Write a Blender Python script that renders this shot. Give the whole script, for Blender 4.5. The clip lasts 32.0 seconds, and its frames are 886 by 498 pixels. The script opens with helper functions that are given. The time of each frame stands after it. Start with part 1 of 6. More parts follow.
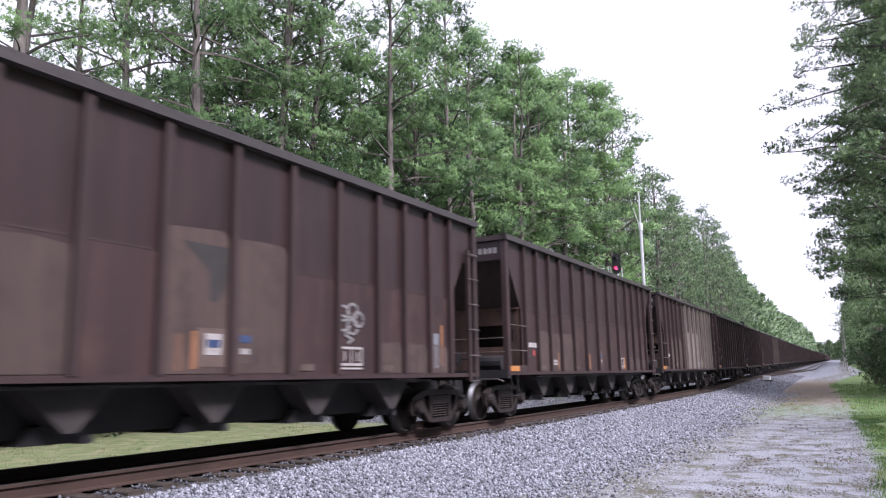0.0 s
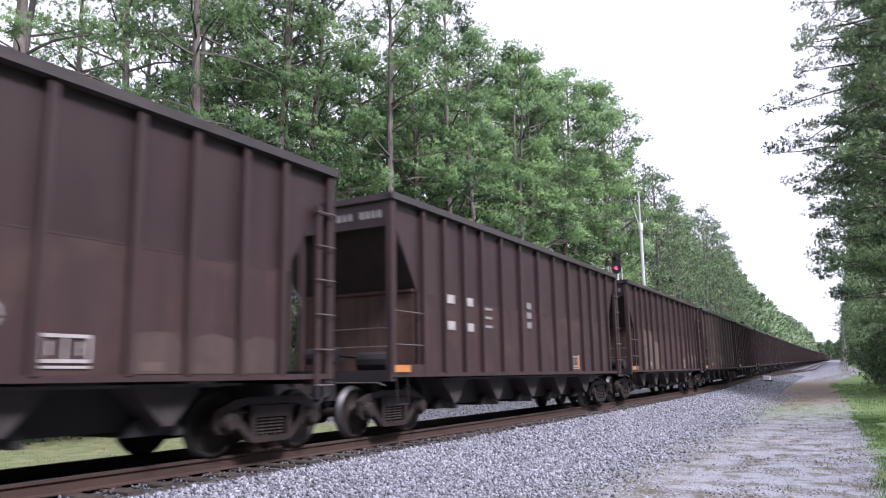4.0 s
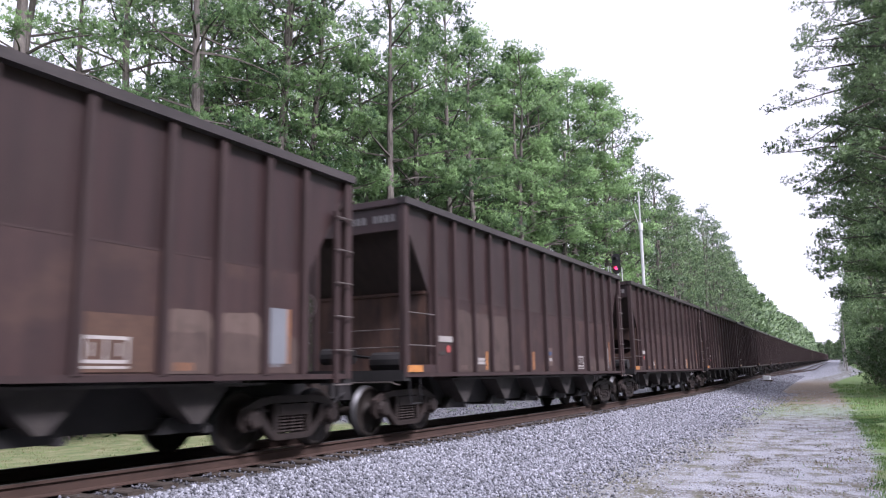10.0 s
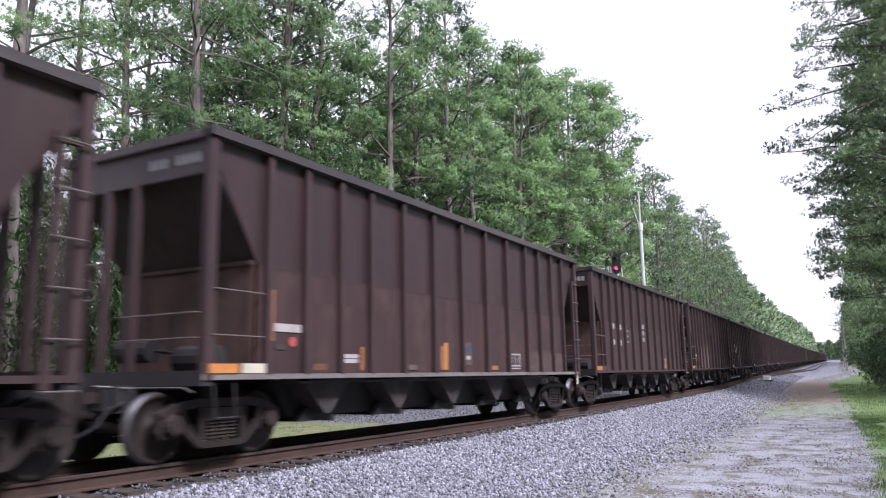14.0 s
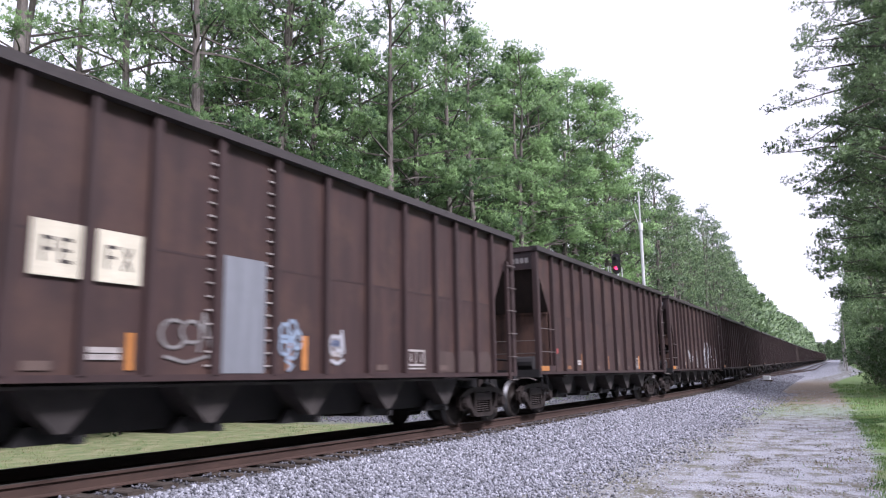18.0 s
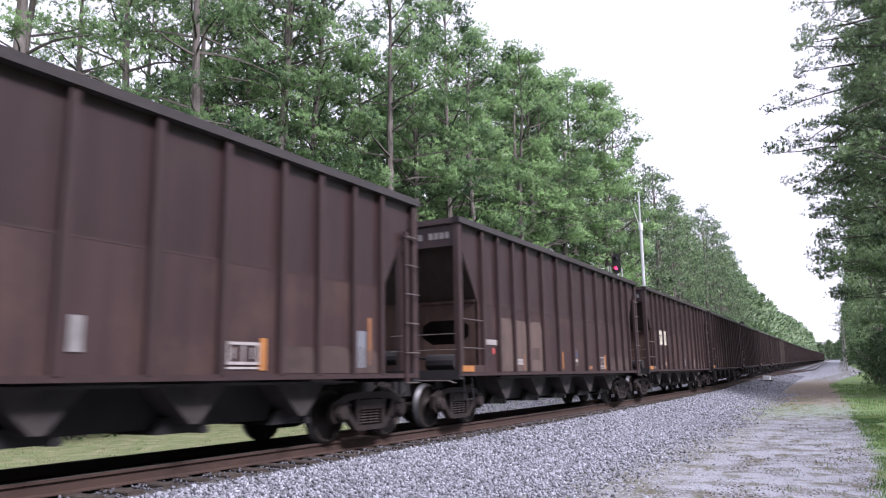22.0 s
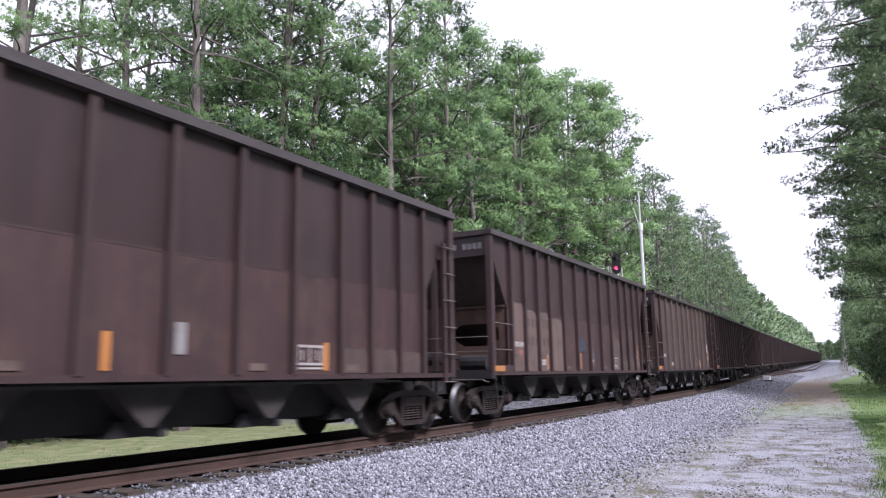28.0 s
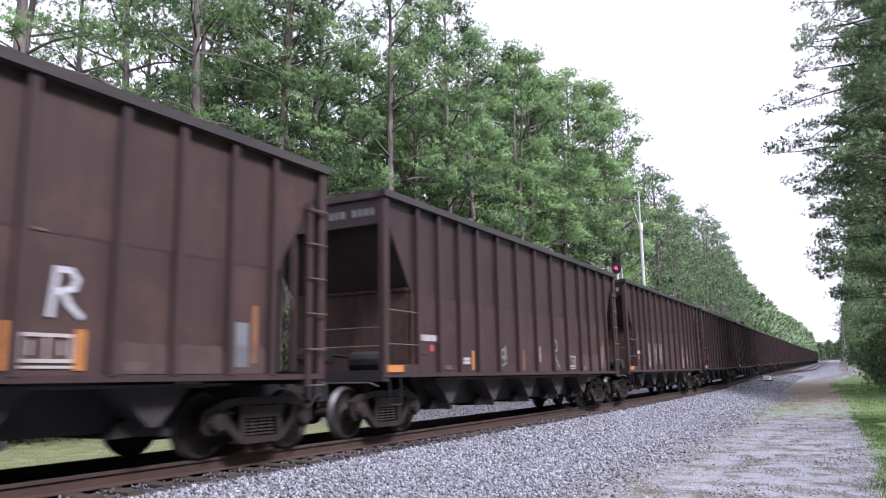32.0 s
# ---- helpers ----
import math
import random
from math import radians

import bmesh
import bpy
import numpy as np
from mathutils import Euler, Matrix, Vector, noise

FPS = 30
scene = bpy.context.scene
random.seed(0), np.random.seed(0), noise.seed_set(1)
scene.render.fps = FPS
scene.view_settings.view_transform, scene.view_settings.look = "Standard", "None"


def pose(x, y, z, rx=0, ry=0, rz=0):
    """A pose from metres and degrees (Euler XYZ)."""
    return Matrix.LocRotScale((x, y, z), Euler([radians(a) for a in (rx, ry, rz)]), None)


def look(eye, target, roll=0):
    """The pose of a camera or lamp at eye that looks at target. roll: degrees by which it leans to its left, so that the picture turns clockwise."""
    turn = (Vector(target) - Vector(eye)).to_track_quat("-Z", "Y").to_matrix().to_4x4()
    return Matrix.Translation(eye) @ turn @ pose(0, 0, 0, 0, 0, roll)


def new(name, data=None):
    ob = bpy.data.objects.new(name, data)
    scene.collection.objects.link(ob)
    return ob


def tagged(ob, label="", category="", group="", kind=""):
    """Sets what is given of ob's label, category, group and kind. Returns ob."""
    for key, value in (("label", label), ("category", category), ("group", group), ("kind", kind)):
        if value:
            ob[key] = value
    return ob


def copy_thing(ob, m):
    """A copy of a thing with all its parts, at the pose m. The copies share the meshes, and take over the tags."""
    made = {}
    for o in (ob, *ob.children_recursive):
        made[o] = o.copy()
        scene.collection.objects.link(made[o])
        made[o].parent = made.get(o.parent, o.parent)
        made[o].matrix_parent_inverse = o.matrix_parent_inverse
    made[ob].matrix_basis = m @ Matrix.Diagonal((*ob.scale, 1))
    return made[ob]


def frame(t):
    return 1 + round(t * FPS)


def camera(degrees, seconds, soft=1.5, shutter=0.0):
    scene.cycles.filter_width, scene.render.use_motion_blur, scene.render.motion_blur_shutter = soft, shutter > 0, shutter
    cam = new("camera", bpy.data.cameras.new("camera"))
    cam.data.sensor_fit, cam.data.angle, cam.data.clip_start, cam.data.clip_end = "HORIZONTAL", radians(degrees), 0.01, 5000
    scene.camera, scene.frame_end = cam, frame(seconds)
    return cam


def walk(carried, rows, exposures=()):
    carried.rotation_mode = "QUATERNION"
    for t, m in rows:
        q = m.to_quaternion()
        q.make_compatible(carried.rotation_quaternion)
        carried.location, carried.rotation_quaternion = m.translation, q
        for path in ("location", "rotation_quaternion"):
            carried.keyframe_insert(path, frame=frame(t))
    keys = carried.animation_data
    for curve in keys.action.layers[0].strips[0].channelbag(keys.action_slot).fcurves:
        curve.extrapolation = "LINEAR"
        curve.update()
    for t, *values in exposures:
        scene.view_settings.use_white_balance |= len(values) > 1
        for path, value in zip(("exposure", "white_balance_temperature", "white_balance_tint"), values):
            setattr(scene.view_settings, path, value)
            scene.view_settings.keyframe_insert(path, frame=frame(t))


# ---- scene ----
# The camera stands still beside a single main track; y runs along the track, z = 0 is the rail head beside the camera.
DEG = math.degrees
cam = camera(2 * DEG(math.atan(784 / 1315)), 32.0, soft=1.15, shutter=0.3)
EYE = Vector((8.98, 0.0, 1.06))
YAW, PITCH, ROLL = 0.5195, 0.1716, -0.0163
AIM = EYE + Vector((-math.sin(YAW) * math.cos(PITCH), math.cos(YAW) * math.cos(PITCH), math.sin(PITCH)))
STAND = look(EYE, AIM, DEG(ROLL))
walk(cam, [(0.0, STAND), (32.0, STAND)], exposures=[(0.0, 0.5, 6050, 22), (32.0, 0.5, 6050, 22)])

# ---- world and light: a bright, hazy evening sky, the sun veiled by high cloud ----
SUN_EL, SUN_AZ = radians(48), radians(105)
world = bpy.data.worlds.new("sky")
scene.world = world
world.use_nodes = True
wn = world.node_tree
wn.nodes.clear()
sky = wn.nodes.new("ShaderNodeTexSky")
sky.sky_type, sky.sun_disc = "NISHITA", False
sky.sun_elevation, sky.sun_rotation, sky.dust_density, sky.air_density = SUN_EL, SUN_AZ, 4.0, 1.0
veil = wn.nodes.new("ShaderNodeMix")
veil.data_type = "RGBA"
veil.inputs[0].default_value = 0.8
veil.inputs[7].default_value = (11.0, 10.9, 11.85, 1)
back = wn.nodes.new("ShaderNodeBackground")
back.inputs[1].default_value = 0.1
wout = wn.nodes.new("ShaderNodeOutputWorld")
wn.links.new(sky.outputs[0], veil.inputs[6])
wn.links.new(veil.outputs[2], back.inputs[0])
wn.links.new(back.outputs[0], wout.inputs[0])
sun = new("sun", bpy.data.lights.new("sun", "SUN"))
sun.data.energy, sun.data.angle, sun.data.color = 4.5, radians(12), (1.0, 0.98, 0.96)
sun.matrix_world = look((0, 0, 60), (-60 * math.sin(SUN_AZ) / math.tan(SUN_EL), -60 * math.cos(SUN_AZ) / math.tan(SUN_EL), 0))


# ---- the line of the track ----
def bend(y, a, b):
    """Integral of a slope that grows from 0 at a to 1 at b."""
    if y <= a:
        return 0.0
    if y >= b:
        return (b - a) / 2 + (y - b)
    return (y - a) ** 2 / (2 * (b - a))


def track_x(y):
    return -0.045 * bend(y, 0, 60) + 0.010 * bend(y, 150, 250)


def track_z(y):
    return 0.0152 * bend(y, 0, 70)


def on_track(x, y, z):
    """A place given across, along and above the track."""
    return Vector((x + track_x(y), y, z + track_z(y)))


def track_pose(y):
    e = 0.5
    dx, dz = (track_x(y + e) - track_x(y - e)) / (2 * e), (track_z(y + e) - track_z(y - e)) / (2 * e)
    return Matrix.LocRotScale(on_track(0, y, 0), Euler((math.atan(dz), 0, -math.atan(dx))), None)


def train_gone(t):
    """How far the train has come since the start."""
    return 13.30 * t - 0.0032 * t * t


# ---- materials ----
def surface(name, dark, light, rough=0.8, metal=0.0, grain=40.0, blot=1.2, stretch=(1, 1, 1), bump=0.15, wear=None, wear_at=0.62, vary=0.12, span=(0.36, 0.70), island=False, emit=None, stain=None):
    """A procedural surface: two tones by coarse and fine noise, an optional third tone as wear and a film of dust or rust in large patches, roughness and relief by the same grain."""
    m = bpy.data.materials.new(name)
    m.use_nodes = True
    n, l = m.node_tree.nodes, m.node_tree.links
    bsdf = n["Principled BSDF"]
    tc = n.new("ShaderNodeTexCoord")
    mp = n.new("ShaderNodeMapping")
    mp.inputs["Scale"].default_value = stretch
    l.new(tc.outputs["Object"], mp.inputs[0])
    info = n.new("ShaderNodeObjectInfo")
    shift = n.new("ShaderNodeVectorMath")
    shift.operation = "MULTIPLY_ADD"
    shift.inputs[1].default_value = (13.0, 29.0, 7.0)
    comb = n.new("ShaderNodeCombineXYZ")
    for i in range(3):
        l.new(info.outputs["Random"], comb.inputs[i])
    l.new(comb.outputs[0], shift.inputs[0])
    l.new(mp.outputs[0], shift.inputs[2])
    big, fine = n.new("ShaderNodeTexNoise"), n.new("ShaderNodeTexNoise")
    big.inputs["Scale"].default_value, big.inputs["Detail"].default_value = blot, 5
    fine.inputs["Scale"].default_value, fine.inputs["Detail"].default_value = grain, 3
    for t in (big, fine):
        l.new(shift.outputs[0], t.inputs["Vector"])
    both = n.new("ShaderNodeMath")
    both.operation = "MULTIPLY_ADD"
    both.inputs[1].default_value = 0.45
    l.new(fine.outputs["Fac"], both.inputs[0])
    half = n.new("ShaderNodeMath")
    half.operation = "MULTIPLY"
    half.inputs[1].default_value = 0.62
    l.new(big.outputs["Fac"], half.inputs[0])
    l.new(half.outputs[0], both.inputs[2])
    ramp = n.new("ShaderNodeValToRGB")
    e = ramp.color_ramp.elements
    e[0].position, e[0].color = span[0], (*dark, 1)
    e[1].position, e[1].color = span[1], (*light, 1)
    if wear:
        w = ramp.color_ramp.elements.new(wear_at + 0.1)
        w.color = (*wear, 1)
    l.new(both.outputs[0], ramp.inputs[0])
    hue = n.new("ShaderNodeHueSaturation")
    val = n.new("ShaderNodeMapRange")
    val.inputs["To Min"].default_value, val.inputs["To Max"].default_value = 1 - vary, 1 + vary
    if island:
        geo = n.new("ShaderNodeNewGeometry")
        l.new(geo.outputs["Random Per Island"], val.inputs["Value"])
    else:
        l.new(info.outputs["Random"], val.inputs["Value"])
    l.new(val.outputs[0], hue.inputs["Value"])
    l.new(ramp.outputs[0], hue.inputs["Color"])
    tone = hue.outputs[0]
    if stain:
        cloud, film = n.new("ShaderNodeTexNoise"), n.new("ShaderNodeMapRange")
        cloud.inputs["Scale"].default_value, cloud.inputs["Detail"].default_value = stain[1], 7
        cloud.inputs["Roughness"].default_value = 0.62
        apart = n.new("ShaderNodeVectorMath")
        apart.operation = "MULTIPLY_ADD"
        apart.inputs[1].default_value = (31.0, 17.0, 11.0)
        l.new(comb.outputs[0], apart.inputs[0])
        l.new(tc.outputs["Object"], apart.inputs[2])
        l.new(apart.outputs[0], cloud.inputs["Vector"])
        film.inputs["From Min"].default_value, film.inputs["From Max"].default_value = stain[2], stain[3]
        film.inputs["To Max"].default_value = 0.75
        l.new(cloud.outputs["Fac"], film.inputs["Value"])
        dusty = n.new("ShaderNodeMix")
        dusty.data_type = "RGBA"
        dusty.inputs[7].default_value = (*stain[0], 1)
        l.new(film.outputs[0], dusty.inputs[0])
        l.new(tone, dusty.inputs[6])
        tone = dusty.outputs[2]
    l.new(tone, bsdf.inputs["Base Color"])
    rr = n.new("ShaderNodeMapRange")
    rr.inputs["To Min"].default_value, rr.inputs["To Max"].default_value = max(0.05, rough - 0.12), min(1.0, rough + 0.12)
    l.new(fine.outputs["Fac"], rr.inputs["Value"])
    l.new(rr.outputs[0], bsdf.inputs["Roughness"])
    bsdf.inputs["Metallic"].default_value = metal
    if bump:
        bp = n.new("ShaderNodeBump")
        bp.inputs["Strength"].default_value, bp.inputs["Distance"].default_value = bump, 0.02
        l.new(both.outputs[0], bp.inputs["Height"])
        l.new(bp.outputs[0], bsdf.inputs["Normal"])
    if emit:
        bsdf.inputs["Emission Color"].default_value = (*emit[0], 1)
        bsdf.inputs["Emission Strength"].default_value = emit[1]
    return m


STREAK = (5.0, 5.0, 0.5)
M_UPPER = surface("brown_car_paint", (0.0186, 0.0087, 0.0094), (0.0326, 0.0151, 0.0157), 0.54, grain=14, blot=0.8, stretch=STREAK, bump=0.12, vary=0.08, span=(0.42, 0.64), stain=((0.0336, 0.0196, 0.0177), 0.9, 0.50, 0.72))
M_LOWER = surface("dusty_car_paint", (0.0227, 0.0106, 0.0112), (0.0410, 0.0195, 0.0192), 0.68, grain=14, blot=0.7, stretch=STREAK, bump=0.12, span=(0.42, 0.64), wear=(0.0682, 0.0358, 0.0321), vary=0.07, stain=((0.0614, 0.0328, 0.0261), 1.3, 0.50, 0.70))
M_WARM = surface("warm_brown_car_paint", (0.0258, 0.0130, 0.0127), (0.0448, 0.0224, 0.0208), 0.68, grain=14, blot=0.8, stretch=STREAK, bump=0.12, vary=0.08, span=(0.42, 0.64), wear=(0.0561, 0.0281, 0.0236), stain=((0.0715, 0.0372, 0.0275), 1.1, 0.48, 0.70))
M_RED = surface("reddish_car_paint", (0.0358, 0.0209, 0.0191), (0.0559, 0.0335, 0.0298), 0.7, grain=14, blot=0.7, stretch=STREAK, bump=0.06, vary=0.08, stain=((0.080, 0.042, 0.030), 1.1, 0.50, 0.70))
M_POST = surface("stake_paint", (0.0206, 0.0101, 0.0105), (0.0412, 0.0207, 0.0205), 0.68, grain=20, blot=1.5, stretch=(4, 4, 0.7), bump=0.08, vary=0.08)
M_PALE = surface("worn_grey_stake", (0.1207, 0.0978, 0.0862), (0.1932, 0.1575, 0.1403), 0.75, grain=20, blot=1.5, stretch=(4, 4, 0.7), bump=0.1, vary=0.1)
M_BROWNPALE = surface("worn_brown_stake", (0.066, 0.049, 0.043), (0.105, 0.080, 0.070), 0.75, grain=20, blot=1.5, stretch=(4, 4, 0.7), bump=0.1, vary=0.1)
M_CHORD = surface("top_chord_paint", (0.0253, 0.0210, 0.0217), (0.0506, 0.0419, 0.0419), 0.5, grain=18, blot=0.9, stretch=(1, 0.5, 1), bump=0.05)
M_END = surface("end_sheet_paint", (0.0240, 0.0152, 0.0143), (0.0495, 0.0305, 0.0280), 0.82, grain=12, blot=1.1, stretch=STREAK, wear=(0.0975, 0.0508, 0.0378), wear_at=0.58, bump=0.1, stain=((0.085, 0.044, 0.032), 1.6, 0.52, 0.70))
# slope sheets: close to the end sheets' tones, without their rust
M_SLOPE = surface("sooty_slope_sheet", (0.0241, 0.0164, 0.0155), (0.0460, 0.0296, 0.0275), 0.85, grain=12, blot=1.1, stretch=STREAK, bump=0.1)
M_UNDER = surface("underframe_black", (0.0080, 0.0077, 0.0085), (0.0214, 0.0189, 0.0211), 0.85, grain=18, blot=1.6, bump=0.1)
M_BAY = surface("dusty_hopper_steel", (0.0197, 0.0163, 0.0163), (0.0396, 0.0332, 0.0325), 0.85, grain=12, blot=2.2, stretch=(1, 1, 0.6), bump=0.08, stain=((0.055, 0.046, 0.042), 2.5, 0.50, 0.68))
M_CAST = surface("cast_truck_steel", (0.0117, 0.0074, 0.0068), (0.0283, 0.0187, 0.0165), 0.75, 0.2, grain=30, blot=4, bump=0.2, wear=(0.0470, 0.0284, 0.0236))
M_WHEEL = surface("rusty_wheel_plate", (0.0128, 0.0094, 0.0084), (0.0270, 0.0194, 0.0161), 0.7, 0.3, grain=26, blot=5, bump=0.12)
M_TREAD = surface("worn_wheel_tread", (0.060, 0.060, 0.064), (0.100, 0.100, 0.106), 0.5, 0.7, grain=40, blot=5, bump=0.02)
M_ROD = surface("worn_grab_iron", (0.1008, 0.0840, 0.0798), (0.1848, 0.1596, 0.1512), 0.5, 0.5, grain=60, blot=6, bump=0.05)
M_TAN = surface("tan_repaint", (0.0759, 0.0506, 0.0433), (0.1120, 0.0780, 0.0665), 0.8, grain=12, blot=1.0, stretch=STREAK, bump=0.05, vary=0.12, stain=((0.055, 0.038, 0.032), 2.2, 0.52, 0.68))
M_TAN2 = surface("faded_repaint", (0.0463, 0.0289, 0.0260), (0.0708, 0.0463, 0.0404), 0.8, grain=12, blot=1.0, stretch=STREAK, bump=0.05, vary=0.1, stain=((0.032, 0.020, 0.018), 2.0, 0.50, 0.68))
M_RUSTPATCH = surface("rust_patch", (0.060, 0.032, 0.024), (0.105, 0.058, 0.040), 0.85, grain=18, blot=2.5, bump=0.08, vary=0.15)
M_GREY = surface("pale_grey_repaint", (0.1150, 0.0897, 0.0816), (0.1667, 0.1334, 0.1219), 0.75, grain=12, blot=1.0, stretch=STREAK, bump=0.05, vary=0.08, stain=((0.0920, 0.0713, 0.0633), 1.8, 0.52, 0.70))
M_BLUE = surface("blue_grey_patch", (0.125, 0.135, 0.155), (0.19, 0.20, 0.225), 0.6, grain=14, blot=1.4, stretch=STREAK, bump=0.04)
M_WHITE = surface("stencil_white", (0.2280, 0.2090, 0.1995), (0.3990, 0.3705, 0.3610), 0.7, grain=40, blot=6, bump=0.03)
M_BRIGHT = surface("placard_white", (0.4239, 0.3962, 0.3159), (0.5529, 0.5160, 0.4184), 0.6, grain=30, blot=4, bump=0.02)
M_ORANGE = surface("orange_reflector", (0.3230, 0.1235, 0.0333), (0.4750, 0.1995, 0.0522), 0.45, grain=40, blot=5, bump=0.03, vary=0.15)
M_RUSTOR = surface("faded_orange_paint", (0.1615, 0.0712, 0.0333), (0.2565, 0.1140, 0.0522), 0.7, grain=40, blot=5, bump=0.03, vary=0.15)
M_REDDOT = surface("red_marker", (0.3360, 0.0504, 0.0504), (0.4368, 0.0924, 0.0840), 0.6, grain=40, blot=5, bump=0.02)
M_INKBLUE = surface("blue_marking", (0.0151, 0.0302, 0.0806), (0.0302, 0.0554, 0.1310), 0.6, grain=40, blot=5, bump=0.02)
M_DULLBLUE = surface("dull_blue_patch", (0.020, 0.024, 0.042), (0.034, 0.040, 0.066), 0.7, grain=30, blot=4, bump=0.03)
M_LIGHTBLUE = surface("light_blue_marking", (0.1848, 0.2520, 0.3528), (0.2856, 0.3528, 0.4368), 0.6, grain=40, blot=5, bump=0.02)
M_INK = surface("dark_marking", (0.0252, 0.0218, 0.0210), (0.0420, 0.0353, 0.0336), 0.7, grain=40, blot=5, bump=0.02)
M_SPRAY = surface("spray_paint_white", (0.3135, 0.3230, 0.3515), (0.4940, 0.5035, 0.5415), 0.6, grain=25, blot=3, bump=0.02)
M_SPRAYDARK = surface("spray_paint_dark", (0.034, 0.036, 0.042), (0.055, 0.057, 0.066), 0.6, grain=25, blot=3, bump=0.02)
M_SPRAYDIM = surface("worn_spray_paint", (0.1428, 0.1344, 0.1344), (0.2520, 0.2436, 0.2436), 0.6, grain=25, blot=3, bump=0.02)
M_SPRAYBLUE = surface("spray_paint_blue", (0.0420, 0.1344, 0.2268), (0.0840, 0.2100, 0.3192), 0.6, grain=25, blot=3, bump=0.02)
M_RAIL = surface("rusty_rail_web", (0.0299, 0.0166, 0.0131), (0.0569, 0.0322, 0.0246), 0.85, 0.1, grain=25, blot=2.5, stretch=(1, 0.3, 1), bump=0.15, wear=(0.0719, 0.0427, 0.0328))
M_RAILTOP = surface("worn_rail_head", (0.0924, 0.0840, 0.0798), (0.1596, 0.1470, 0.1428), 0.4, 0.7, grain=30, blot=3, stretch=(1, 0.1, 1), bump=0.02)
M_TIE = surface("creosoted_timber", (0.0235, 0.0176, 0.0144), (0.0630, 0.0479, 0.0378), 0.9, grain=25, blot=4, stretch=(0.25, 3, 3), bump=0.4, wear=(0.1008, 0.0798, 0.0643), vary=0.3)
M_STONE = surface("crushed_granite", (0.0907, 0.0933, 0.1079), (0.3039, 0.3116, 0.3547), 0.88, grain=30, blot=14, bump=0.2, wear=(0.2722, 0.2517, 0.2396), wear_at=0.60, vary=0.6, island=True)
# fouled stones by the ties; the train's shade is also in this colour
M_FOULED_SHADED = surface("coal_dusted_stone", (0.0382, 0.0374, 0.0435), (0.1530, 0.1547, 0.1827), 0.9, grain=30, blot=12, bump=0.2, vary=0.5, island=True)
M_PEBBLE = surface("pale_road_gravel", (0.1920, 0.1980, 0.2226), (0.3840, 0.3950, 0.4410), 0.9, grain=30, blot=9, bump=0.1, vary=0.3, island=True)
M_LITTER = surface("leaf_litter", (0.030, 0.024, 0.017), (0.095, 0.075, 0.052), 0.9, grain=30, blot=9, bump=0.1, vary=0.4, island=True)
M_BARK = surface("pine_bark", (0.066, 0.057, 0.051), (0.178, 0.158, 0.142), 0.95, grain=9, blot=2.2, stretch=(3, 3, 0.7), bump=0.9, wear=(0.275, 0.25, 0.23), vary=0.2)
M_TWIG = surface("dead_branch", (0.0588, 0.0500, 0.0441), (0.1529, 0.1352, 0.1205), 0.95, grain=9, blot=2.2, bump=0.5, vary=0.2)
M_SIGNAL = surface("black_signal_paint", (0.0101, 0.0101, 0.0109), (0.0210, 0.0210, 0.0227), 0.5, grain=30, blot=4, bump=0.02)
M_GALV = surface("galvanised_steel", (0.58, 0.59, 0.61), (0.74, 0.75, 0.77), 0.5, 0.0, grain=30, blot=3, bump=0.05)
M_SILL = surface("worn_pale_sill", (0.10, 0.088, 0.083), (0.17, 0.155, 0.148), 0.7, grain=30, blot=3, stretch=(1, 0.5, 1), bump=0.03)
M_LAMP = surface("red_signal_lens", (0.5, 0.01, 0.02), (0.6, 0.02, 0.03), 0.3, grain=30, blot=4, bump=0, emit=((1.0, 0.02, 0.06), 6.0))
M_POLE = surface("utility_pole_wood", (0.20, 0.185, 0.175), (0.34, 0.32, 0.31), 0.9, grain=15, blot=3, stretch=(3, 3, 0.4), bump=0.3)


